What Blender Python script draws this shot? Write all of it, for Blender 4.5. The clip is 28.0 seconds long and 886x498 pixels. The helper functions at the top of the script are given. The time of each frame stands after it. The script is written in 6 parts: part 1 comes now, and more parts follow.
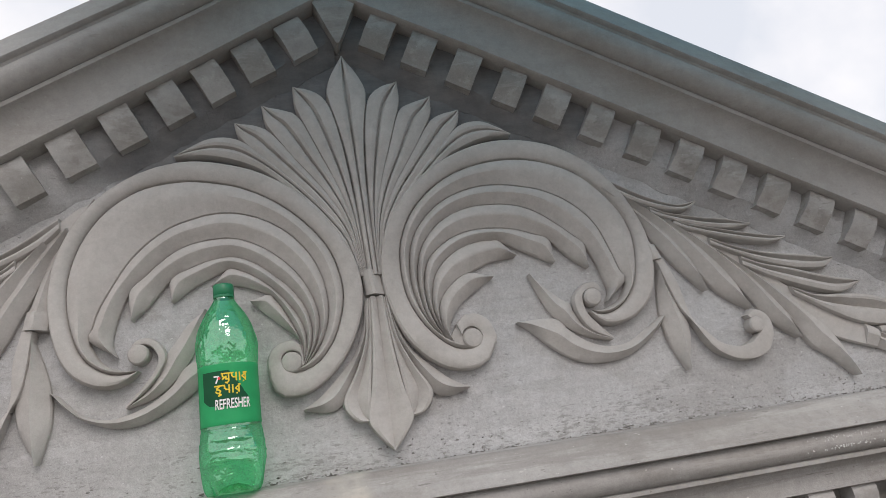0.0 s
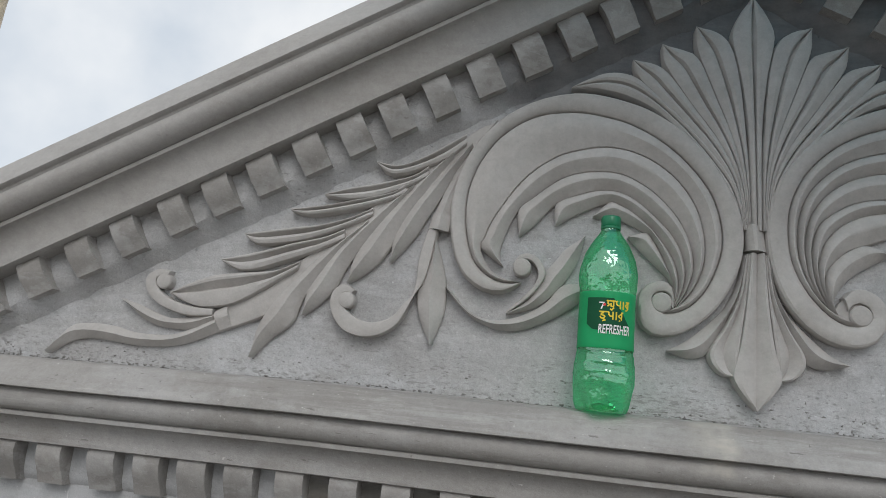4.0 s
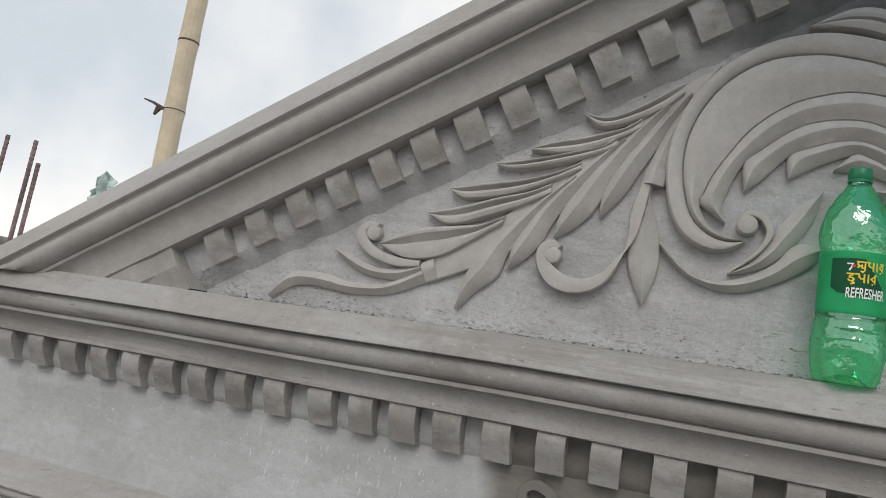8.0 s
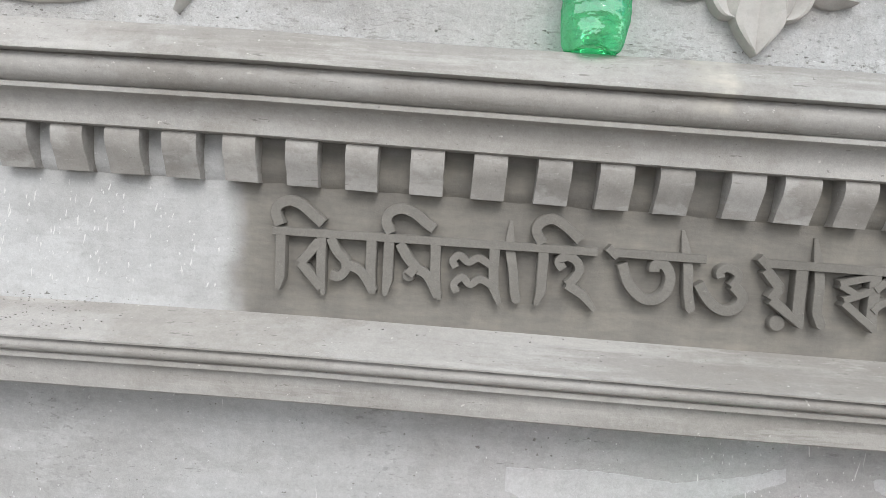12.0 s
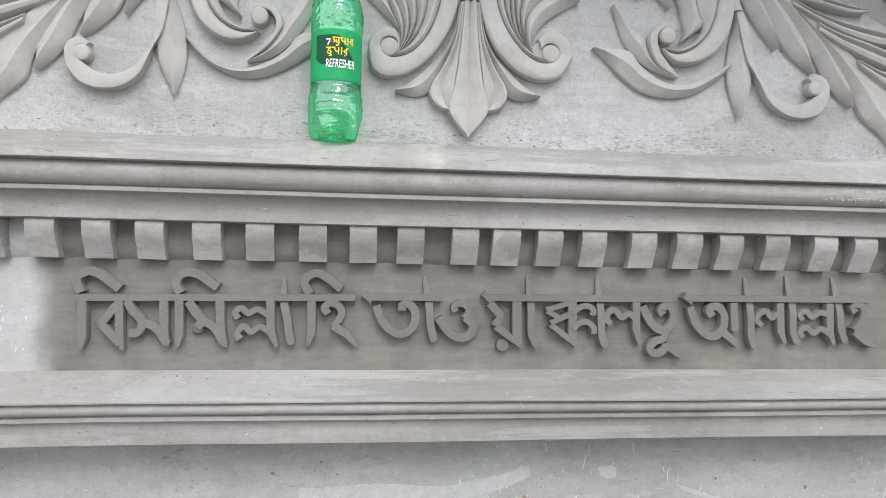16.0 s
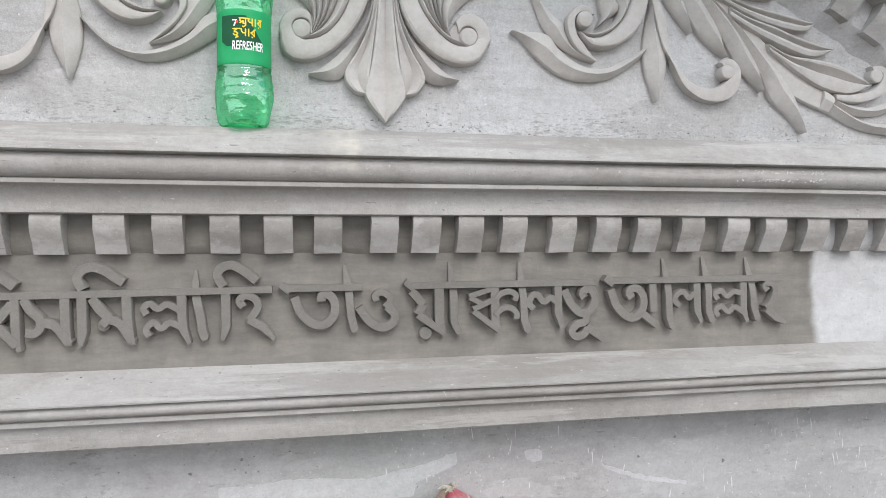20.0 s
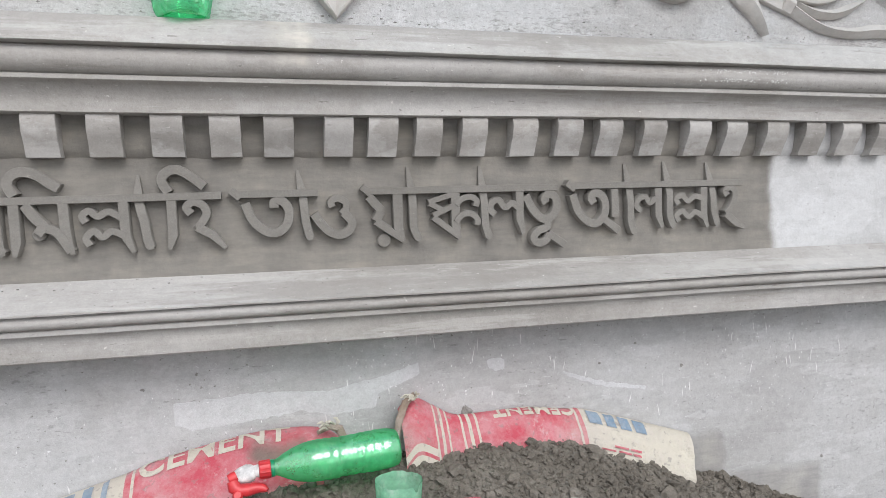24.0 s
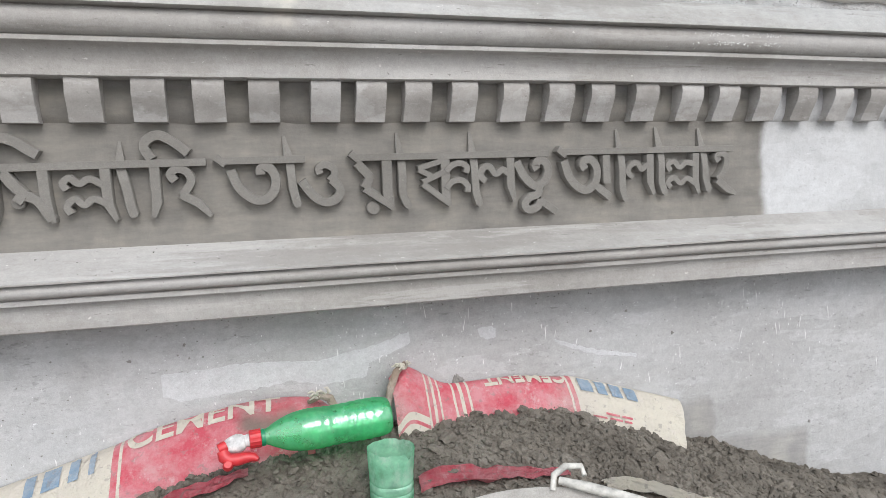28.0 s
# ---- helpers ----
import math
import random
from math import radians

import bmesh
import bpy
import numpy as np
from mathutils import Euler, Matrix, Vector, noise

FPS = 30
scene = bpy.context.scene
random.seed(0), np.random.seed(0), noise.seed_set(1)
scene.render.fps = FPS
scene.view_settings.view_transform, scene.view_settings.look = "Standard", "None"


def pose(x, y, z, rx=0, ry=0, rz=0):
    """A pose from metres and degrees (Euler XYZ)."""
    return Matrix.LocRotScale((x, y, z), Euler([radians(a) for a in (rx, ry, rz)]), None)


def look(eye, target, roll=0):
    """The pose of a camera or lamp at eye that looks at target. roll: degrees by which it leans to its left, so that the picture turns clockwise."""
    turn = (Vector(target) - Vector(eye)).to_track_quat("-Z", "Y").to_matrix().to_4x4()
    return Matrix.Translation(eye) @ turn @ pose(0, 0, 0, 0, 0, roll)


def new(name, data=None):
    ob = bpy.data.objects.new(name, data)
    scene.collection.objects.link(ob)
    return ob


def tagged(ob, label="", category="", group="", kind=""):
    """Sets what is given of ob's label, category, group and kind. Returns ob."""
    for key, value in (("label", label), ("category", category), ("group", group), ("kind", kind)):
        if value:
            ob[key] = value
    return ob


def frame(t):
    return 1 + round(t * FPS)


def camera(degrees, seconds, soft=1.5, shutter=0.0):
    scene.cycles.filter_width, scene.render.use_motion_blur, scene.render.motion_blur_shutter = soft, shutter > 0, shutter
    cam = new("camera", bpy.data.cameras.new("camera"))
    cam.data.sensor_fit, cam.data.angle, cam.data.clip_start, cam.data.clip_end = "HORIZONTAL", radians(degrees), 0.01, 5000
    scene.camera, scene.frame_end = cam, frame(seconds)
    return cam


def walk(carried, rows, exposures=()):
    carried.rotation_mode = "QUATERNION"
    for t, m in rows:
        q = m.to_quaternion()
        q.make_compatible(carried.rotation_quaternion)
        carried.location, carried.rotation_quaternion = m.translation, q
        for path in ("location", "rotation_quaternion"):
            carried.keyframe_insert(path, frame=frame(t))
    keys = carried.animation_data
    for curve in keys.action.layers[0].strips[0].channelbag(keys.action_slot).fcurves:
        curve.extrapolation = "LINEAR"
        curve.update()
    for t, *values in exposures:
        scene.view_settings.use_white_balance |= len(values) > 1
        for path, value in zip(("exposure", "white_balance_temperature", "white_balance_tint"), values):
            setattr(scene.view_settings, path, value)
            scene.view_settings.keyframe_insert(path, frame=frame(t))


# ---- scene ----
cam = camera(66.6, 28.0, 0.8)
PATH = [
    (0, (-0.098, -1.119, 2.35), (0.28, 0.766, 2.904), -8.9),
    (0.5, (-0.125, -1.126, 2.369), (0.141, 0.76, 2.979), -7.2),
    (1, (-0.156, -1.135, 2.366), (0.041, 0.721, 3.083), -4.5),
    (1.5, (-0.209, -1.134, 2.34), (-0.162, 0.761, 2.979), -0.5),
    (2, (-0.262, -1.121, 2.337), (-0.35, 0.808, 2.859), 2.5),
    (2.5, (-0.291, -1.126, 2.334), (-0.441, 0.803, 2.842), 3.2),
    (3, (-0.308, -1.127, 2.326), (-0.523, 0.798, 2.826), 3.8),
    (3.5, (-0.32, -1.136, 2.34), (-0.585, 0.796, 2.784), 4.9),
    (5.5, (-0.385, -1.149, 2.322), (-0.91, 0.756, 2.626), 8.6),
    (6, (-0.412, -1.147, 2.292), (-0.983, 0.76, 2.485), 9.8),
    (6.5, (-0.423, -1.135, 2.281), (-0.997, 0.775, 2.431), 11.7),
    (7, (-0.436, -1.149, 2.281), (-1.112, 0.727, 2.434), 13.0),
    (7.5, (-0.445, -1.152, 2.28), (-1.162, 0.71, 2.425), 12.6),
    (8, (-0.433, -1.146, 2.302), (-1.166, 0.696, 2.567), 9.1),
    (8.5, (-0.477, -1.135, 2.287), (-1.219, 0.713, 2.472), 10.5),
    (9, (-0.486, -1.133, 2.277), (-1.259, 0.706, 2.42), 10.6),
    (9.5, (-0.476, -1.114, 2.235), (-1.155, 0.764, 2.337), 9.9),
    (10, (-0.466, -1.085, 2.212), (-1.046, 0.828, 2.131), 8.7),
    (10.5, (-0.453, -1.067, 2.202), (-0.959, 0.862, 2.052), 8.2),
    (11, (-0.418, -1.044, 2.169), (-0.774, 0.909, 1.922), 7.5),
    (11.5, (-0.406, -1.004, 2.111), (-0.48, 0.985, 1.922), 6.3),
    (12, (-0.392, -1.006, 2.139), (-0.46, 0.983, 1.943), 4.4),
    (12.5, (-0.376, -1.003, 2.137), (-0.409, 0.983, 1.897), 2.7),
    (13, (-0.342, -1.042, 2.128), (-0.305, 0.935, 1.83), 2.8),
    (13.5, (-0.31, -1.109, 2.136), (-0.163, 0.876, 1.945), 0.3),
    (15.5, (-0.167, -1.233, 2.134), (0.057, 0.755, 2.112), 0.7),
    (16, (-0.173, -1.238, 2.144), (0.037, 0.75, 2.147), 1.2),
    (16.5, (-0.174, -1.238, 2.146), (0.034, 0.751, 2.144), 1.4),
    (17, (-0.168, -1.238, 2.15), (0.054, 0.749, 2.159), 0.8),
    (17.5, (-0.169, -1.233, 2.149), (0.058, 0.754, 2.144), 0.8),
    (18, (-0.157, -1.225, 2.14), (0.127, 0.755, 2.117), 0.7),
    (18.5, (-0.159, -1.225, 2.143), (0.119, 0.756, 2.122), 0.9),
    (19, (-0.156, -1.223, 2.145), (0.143, 0.754, 2.118), 0.8),
    (19.5, (-0.152, -1.225, 2.148), (0.163, 0.75, 2.126), 0.1),
    (20, (-0.131, -1.222, 2.146), (0.249, 0.741, 2.111), 0.0),
    (20.5, (-0.13, -1.22, 2.143), (0.277, 0.738, 2.106), 0.6),
    (21, (-0.133, -1.215, 2.134), (0.25, 0.748, 2.082), -0.2),
    (21.5, (-0.122, -1.216, 2.115), (0.277, 0.739, 1.974), 0.3),
    (22, (-0.123, -1.212, 2.108), (0.267, 0.745, 1.976), 1.0),
    (22.5, (-0.124, -1.202, 2.098), (0.284, 0.745, 1.891), 1.0),
    (24.5, (-0.124, -1.186, 2.062), (0.393, 0.737, 1.874), -1.4),
    (25, (-0.121, -1.184, 2.06), (0.413, 0.732, 1.849), -1.9),
    (25.5, (-0.106, -1.188, 2.072), (0.45, 0.722, 1.866), -2.3),
    (26, (-0.104, -1.192, 2.062), (0.45, 0.722, 1.893), -2.3),
    (26.5, (-0.123, -1.191, 2.066), (0.356, 0.745, 1.918), -2.0),
    (27, (-0.137, -1.183, 2.056), (0.34, 0.749, 1.847), -1.3),
    (27.5, (-0.137, -1.173, 2.053), (0.372, 0.744, 1.802), -0.7),
    (28, (-0.125, -1.174, 2.048), (0.401, 0.738, 1.792), -1.1),
]
EXPOSURES = [(0, 0.33, 6680, 15), (1.5, 0.50, 6650, 15), (2, 0.20, 6150, 10), (2.6, 0.10, 6250, 10), (3.5, 0.06, 6300, 10), (6, 0.09, 6550, 10), (9.5, 0.09, 6550, 10), (10, 0.74, 6450, 10), (11, 0.75, 6400, 10), (12, 0.95, 6450, 10),
             (13, 0.93, 6430, 12), (17, 1.01, 6360, 12), (22, 1.02, 6370, 12.5), (28, 1.08, 6380, 11.5)]
walk(cam, [(t, look(eye, target, roll)) for t, eye, target, roll in PATH], EXPOSURES)

# ---- light ----
world = bpy.data.worlds.new("overcast_sky")
scene.world = world
world.use_nodes = True
wn, wl = world.node_tree.nodes, world.node_tree.links
sky = wn.new("ShaderNodeTexSky")
sky.sky_type, sky.sun_disc = "NISHITA", False
sky.sun_elevation, sky.sun_rotation = radians(48), radians(190)
cloud = wn.new("ShaderNodeTexNoise")
cloud.inputs["Scale"].default_value, cloud.inputs["Detail"].default_value = 2.6, 6.0
cloud_ramp = wn.new("ShaderNodeValToRGB")
cloud_ramp.color_ramp.elements[0].position, cloud_ramp.color_ramp.elements[0].color = 0.36, (7.2, 7.8, 8.4, 1)
cloud_ramp.color_ramp.elements[1].position, cloud_ramp.color_ramp.elements[1].color = 0.62, (11.4, 11.3, 11.0, 1)
sky_mix = wn.new("ShaderNodeMix")
sky_mix.data_type = "RGBA"
sky_mix.inputs["Factor"].default_value = 0.9
wl.new(cloud.outputs["Fac"], cloud_ramp.inputs["Fac"])
wl.new(sky.outputs["Color"], sky_mix.inputs["A"])
wl.new(cloud_ramp.outputs["Color"], sky_mix.inputs["B"])
wl.new(sky_mix.outputs["Result"], wn["Background"].inputs["Color"])
wn["Background"].inputs["Strength"].default_value = 0.09
sun = new("sun", bpy.data.lights.new("sun", "SUN"))
sun.data.energy, sun.data.angle, sun.data.color = 0.9, radians(28), (1.0, 0.96, 0.92)
sun.matrix_world = look((0.6, -3.4, 5.3), (0, 0, 2.2))


# ---- materials ----
def nodes_of(name, rough=0.85):
    mat = bpy.data.materials.new(name)
    mat.use_nodes = True
    tree = mat.node_tree
    bsdf = tree.nodes["Principled BSDF"]
    bsdf.inputs["Roughness"].default_value = rough
    return mat, tree, bsdf


def noise_node(tree, scale, detail=5.0, rough=0.55, coord=None, stretch=None):
    n = tree.nodes.new("ShaderNodeTexNoise")
    n.inputs["Scale"].default_value, n.inputs["Detail"].default_value, n.inputs["Roughness"].default_value = scale, detail, rough
    if coord is not None:
        src = coord
        if stretch:
            mp = tree.nodes.new("ShaderNodeMapping")
            mp.inputs["Scale"].default_value = stretch
            tree.links.new(coord, mp.inputs["Vector"])
            src = mp.outputs["Vector"]
        tree.links.new(src, n.inputs["Vector"])
    return n.outputs["Fac"]


def ramp(tree, fac, stops):
    r = tree.nodes.new("ShaderNodeValToRGB")
    el = r.color_ramp.elements
    while len(el) < len(stops):
        el.new(0.5)
    for e, (p, c) in zip(el, stops):
        e.position, e.color = p, (*c, 1)
    tree.links.new(fac, r.inputs["Fac"])
    return r.outputs["Color"]


def mixed(tree, fac, a, b, mode="MIX"):
    m = tree.nodes.new("ShaderNodeMix")
    m.data_type, m.blend_type = "RGBA", mode
    for sock, v in (("Factor", fac), ("A", a), ("B", b)):
        if isinstance(v, (float, int)):
            m.inputs[sock].default_value = v
        elif isinstance(v, tuple):
            m.inputs[sock].default_value = (*v, 1)
        else:
            tree.links.new(v, m.inputs[sock])
    return m.outputs["Result"]


def bump(tree, bsdf, height, strength, distance=0.002, before=None):
    b = tree.nodes.new("ShaderNodeBump")
    b.inputs["Strength"].default_value, b.inputs["Distance"].default_value = strength, distance
    tree.links.new(height, b.inputs["Height"])
    if before is not None:
        tree.links.new(before, b.inputs["Normal"])
    tree.links.new(b.outputs["Normal"], bsdf.inputs["Normal"])
    return b.outputs["Normal"]


def cement(name, dark, mid, light, grain=0.35, trowel=0.0, patch=None, pits=0.0, blotch=3.2, rough=0.88, coarse=0.35, scuff=0.6, stains=0.0, smear=0.0):
    """Cement render: cloudy tone, faint brush streaks, washed patches with ragged rims, sand grain and dark pits."""
    mat, tree, bsdf = nodes_of(name, rough)
    pos = tree.nodes.new("ShaderNodeNewGeometry").outputs["Position"]
    big = noise_node(tree, blotch, 5.0, 0.6, pos)
    col = ramp(tree, big, [(0.30, dark), (0.5, mid), (0.70, light)])
    if patch:
        tone, much, size = patch
        edge = noise_node(tree, size, 8.0, 0.62, pos, (1.0, 1.0, 1.5))
        col = mixed(tree, ramp(tree, edge, [(0.50, (0, 0, 0)), (0.545, (much,) * 3)]), col, tone)
        edge = noise_node(tree, size * 2.3, 7.0, 0.65, pos, (0.6, 1.0, 2.6))
        col = mixed(tree, ramp(tree, edge, [(0.57, (0, 0, 0)), (0.60, (much * 0.55,) * 3)]), col, tone)
    if trowel:
        streak = noise_node(tree, 26.0, 6.0, 0.7, pos, (0.22, 1.0, 2.2))
        col = mixed(tree, ramp(tree, streak, [(0.44, (trowel,) * 3), (0.56, (0, 0, 0))]), col, dark)
        streak = noise_node(tree, 34.0, 6.0, 0.7, pos, (0.3, 1.0, 2.0))
        col = mixed(tree, ramp(tree, streak, [(0.52, (0, 0, 0)), (0.62, (trowel,) * 3)]), col, light)
    if smear:
        for size, lim, tone, much, lean in ((2.6, 0.55, tuple(c * 0.86 for c in dark), 0.8, (0.7, 1.0, 2.0)), (4.4, 0.57, tuple(c * 1.1 for c in light), 0.9, (0.6, 1.0, 2.4)),
                                            (9.0, 0.60, tuple(c * 0.82 for c in dark), 0.6, (0.8, 1.0, 1.6)), (13.0, 0.62, tuple(c * 1.14 for c in light), 0.8, (0.5, 1.0, 2.0)), (60.0, 0.70, tuple(c * 1.2 for c in light), 1.0, (0.8, 1.0, 0.9))):
            edge = noise_node(tree, size, 9.0, 0.55, pos, lean)
            col = mixed(tree, ramp(tree, edge, [(lim, (0, 0, 0)), (lim + 0.012, (smear * much,) * 3), (lim + 0.12, (smear * much * 0.45,) * 3)]), col, tone)
    fine = noise_node(tree, 210.0, 4.0, 0.8, pos)
    fine_low = 0.94 - 0.26 * min(1.0, grain)
    mott = noise_node(tree, 48.0, 5.0, 0.7, pos)
    col = mixed(tree, 1.0, col, ramp(tree, fine, [(0.30, (fine_low,) * 3), (0.70, (1.0, 1.0, 1.0))]), "MULTIPLY")
    col = mixed(tree, 1.0, col, ramp(tree, mott, [(0.28, (0.88, 0.88, 0.88)), (0.62, (1.02, 1.02, 1.02))]), "MULTIPLY")
    if stains:
        run = noise_node(tree, 7.0, 9.0, 0.7, pos, (0.16, 1.0, 2.2))
        col = mixed(tree, ramp(tree, run, [(0.53, (0, 0, 0)), (0.60, (stains,) * 3)]), col, (dark[0] * 0.66, dark[1] * 0.64, dark[2] * 0.62))
        run = noise_node(tree, 11.0, 9.0, 0.72, pos, (0.2, 1.0, 2.0))
        col = mixed(tree, ramp(tree, run, [(0.56, (0, 0, 0)), (0.60, (stains,) * 3)]), col, tuple(c * 1.05 for c in light))
    if scuff:
        for size, lim, tone, much in ((70.0, 0.66, dark, 0.85), (120.0, 0.68, light, 0.7)):
            mark = noise_node(tree, size, 4.0, 0.75, pos, (0.22, 1.0, 1.3))
            col = mixed(tree, ramp(tree, mark, [(lim, (0, 0, 0)), (lim + 0.03, (scuff * much,) * 3)]), col, tuple(c * (0.62 if tone is dark else 1.12) for c in tone))
    grit = noise_node(tree, 560.0, 2.0, 0.8, pos)
    col = mixed(tree, 1.0, col, ramp(tree, grit, [(0.32, (1 - 0.30 * min(1.0, grain + 0.1),) * 3), (0.68, (1.0, 1.0, 1.0))]), "MULTIPLY")
    if scuff:
        chip = noise_node(tree, 130.0, 3.0, 0.7, pos, (0.7, 1.0, 1.0))
        col = mixed(tree, ramp(tree, chip, [(0.69, (0, 0, 0)), (0.71, (scuff * 0.8,) * 3)]), col, tuple(min(0.8, c * 1.35) for c in light))
        col = mixed(tree, ramp(tree, chip, [(0.29, (scuff * 0.7,) * 3), (0.31, (0, 0, 0))]), col, tuple(c * 0.5 for c in dark))
    if pits:
        where = noise_node(tree, 3.6, 4.0, 0.6, pos)
        pt = noise_node(tree, 95.0, 3.0, 0.65, pos, (0.8, 1.0, 1.6))
        both = tree.nodes.new("ShaderNodeMath")
        both.operation = "MULTIPLY"
        tree.links.new(ramp(tree, pt, [(0.60, (0, 0, 0)), (0.66, (pits,) * 3)]), both.inputs[0])
        tree.links.new(ramp(tree, where, [(0.46, (0.08, 0.08, 0.08)), (0.60, (1, 1, 1))]), both.inputs[1])
        col = mixed(tree, both.outputs[0], col, (0.13, 0.125, 0.115))
    tree.links.new(col, bsdf.inputs["Base Color"])
    n1 = bump(tree, bsdf, fine, grain, 0.0014)
    n2 = bump(tree, bsdf, mott, coarse, 0.0035, n1)
    bump(tree, bsdf, noise_node(tree, 9.0, 4.0, 0.6, pos), 0.35, 0.006, n2)
    return mat


def each_differs(mat, much):
    """Every block of the same mix has its own shade."""
    tree = mat.node_tree
    bsdf = tree.nodes["Principled BSDF"]
    old = bsdf.inputs["Base Color"].links[0].from_socket
    own = tree.nodes.new("ShaderNodeObjectInfo").outputs["Random"]
    tree.links.new(mixed(tree, 1.0, old, ramp(tree, own, [(0.0, (1 - much,) * 3), (1.0, (1 + much * 0.6, 1 + much * 0.58, 1 + much * 0.55))]), "MULTIPLY"), bsdf.inputs["Base Color"])


def plain(name, color, rough=0.6, metal=0.0, vary=0.12, scale=30.0, grain=0.1):
    mat, tree, bsdf = nodes_of(name, rough)
    pos = tree.nodes.new("ShaderNodeNewGeometry").outputs["Position"]
    d = tuple(c * (1 - vary) for c in color)
    l = tuple(min(1, c * (1 + vary)) for c in color)
    tree.links.new(ramp(tree, noise_node(tree, scale, 4.0, 0.6, pos), [(0.3, d), (0.7, l)]), bsdf.inputs["Base Color"])
    bsdf.inputs["Metallic"].default_value = metal
    bump(tree, bsdf, noise_node(tree, scale * 4, 3.0, 0.6, pos), grain, 0.001)
    return mat


CAST = cement("cast_cement", (0.335, 0.318, 0.298), (0.405, 0.389, 0.369), (0.465, 0.451, 0.433), 0.3, 0.2, ((0.50, 0.49, 0.48), 0.55, 2.6), blotch=4.0, coarse=0.3, scuff=0.95, stains=0.45)
RAKED = cement("sloping_cast_cement", (0.355, 0.336, 0.315), (0.41, 0.392, 0.37), (0.46, 0.443, 0.422), 0.2, 0.08, ((0.47, 0.458, 0.445), 0.4, 2.6), blotch=4.0, coarse=0.2, scuff=0.35, stains=0.12)
BLOCK = cement("block_cement", (0.305, 0.289, 0.271), (0.37, 0.354, 0.335), (0.43, 0.416, 0.399), 0.25, 0.15, ((0.54, 0.53, 0.52), 0.5, 9.0), blotch=14.0, coarse=0.25, scuff=0.6)
each_differs(BLOCK, 0.12)
ORNAMENT = cement("ornament_cement", (0.455, 0.43, 0.406), (0.52, 0.497, 0.473), (0.575, 0.555, 0.533), 0.14, 0.05, blotch=6.5, coarse=0.2, scuff=0.12)
TYMPANUM = cement("tympanum_render", (0.45, 0.44, 0.43), (0.55, 0.545, 0.54), (0.64, 0.642, 0.645), 0.55, 0.22, ((0.64, 0.645, 0.655), 0.6, 3.0), pits=0.42, coarse=0.8, scuff=0.6, smear=0.35)
FRIEZE = cement("frieze_render", (0.46, 0.46, 0.46), (0.54, 0.543, 0.548), (0.61, 0.617, 0.628), 0.35, 0.15, ((0.66, 0.67, 0.68), 0.45, 2.4), pits=0.25, smear=0.3)
LOWER = cement("lower_render", (0.43, 0.424, 0.416), (0.492, 0.491, 0.49), (0.55, 0.554, 0.56), 0.4, 0.2, ((0.575, 0.582, 0.592), 0.45, 1.9), pits=0.35, scuff=0.9, blotch=2.2, smear=0.42)
SKIM = cement("skim_coat", (0.57, 0.577, 0.584), (0.62, 0.628, 0.637), (0.66, 0.67, 0.68), 0.45, 0.25, blotch=9.0, smear=0.3)


def damp_shade_field(mat, x0, x1, z0, z1, tone, soft=0.035):
    """A dark field on a render with a soft uneven rim: fresh mortar, painted shade at the peak."""
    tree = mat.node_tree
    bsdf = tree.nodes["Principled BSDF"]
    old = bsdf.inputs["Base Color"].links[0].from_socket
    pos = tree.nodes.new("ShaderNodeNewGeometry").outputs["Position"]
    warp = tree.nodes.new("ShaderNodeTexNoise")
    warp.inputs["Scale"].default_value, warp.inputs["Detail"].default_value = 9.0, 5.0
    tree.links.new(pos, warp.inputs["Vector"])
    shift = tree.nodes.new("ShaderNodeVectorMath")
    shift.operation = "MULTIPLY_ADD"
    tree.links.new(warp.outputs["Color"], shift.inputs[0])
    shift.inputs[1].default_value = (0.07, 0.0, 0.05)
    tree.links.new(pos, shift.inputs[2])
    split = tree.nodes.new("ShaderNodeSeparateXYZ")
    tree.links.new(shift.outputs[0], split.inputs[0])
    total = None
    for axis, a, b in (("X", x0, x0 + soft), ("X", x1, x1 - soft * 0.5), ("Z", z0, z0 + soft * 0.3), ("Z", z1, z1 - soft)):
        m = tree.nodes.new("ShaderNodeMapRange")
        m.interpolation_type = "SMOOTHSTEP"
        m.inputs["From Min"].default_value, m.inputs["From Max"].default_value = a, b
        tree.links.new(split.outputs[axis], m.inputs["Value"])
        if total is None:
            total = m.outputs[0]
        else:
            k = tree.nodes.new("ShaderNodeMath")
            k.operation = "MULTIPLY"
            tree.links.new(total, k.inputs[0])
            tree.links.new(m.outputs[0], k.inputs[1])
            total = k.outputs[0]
    # cloudy tone of the field, for mortar and painted shade alike
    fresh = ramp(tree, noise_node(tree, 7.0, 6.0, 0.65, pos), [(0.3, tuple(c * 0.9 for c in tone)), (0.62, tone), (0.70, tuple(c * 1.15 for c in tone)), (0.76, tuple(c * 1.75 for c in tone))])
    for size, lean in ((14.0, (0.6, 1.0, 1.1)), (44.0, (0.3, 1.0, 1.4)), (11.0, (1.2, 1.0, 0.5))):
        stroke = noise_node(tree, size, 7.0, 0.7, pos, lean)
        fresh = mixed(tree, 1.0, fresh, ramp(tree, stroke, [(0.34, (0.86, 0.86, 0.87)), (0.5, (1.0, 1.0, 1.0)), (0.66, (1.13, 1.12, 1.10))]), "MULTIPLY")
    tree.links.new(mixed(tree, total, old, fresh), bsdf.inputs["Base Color"])


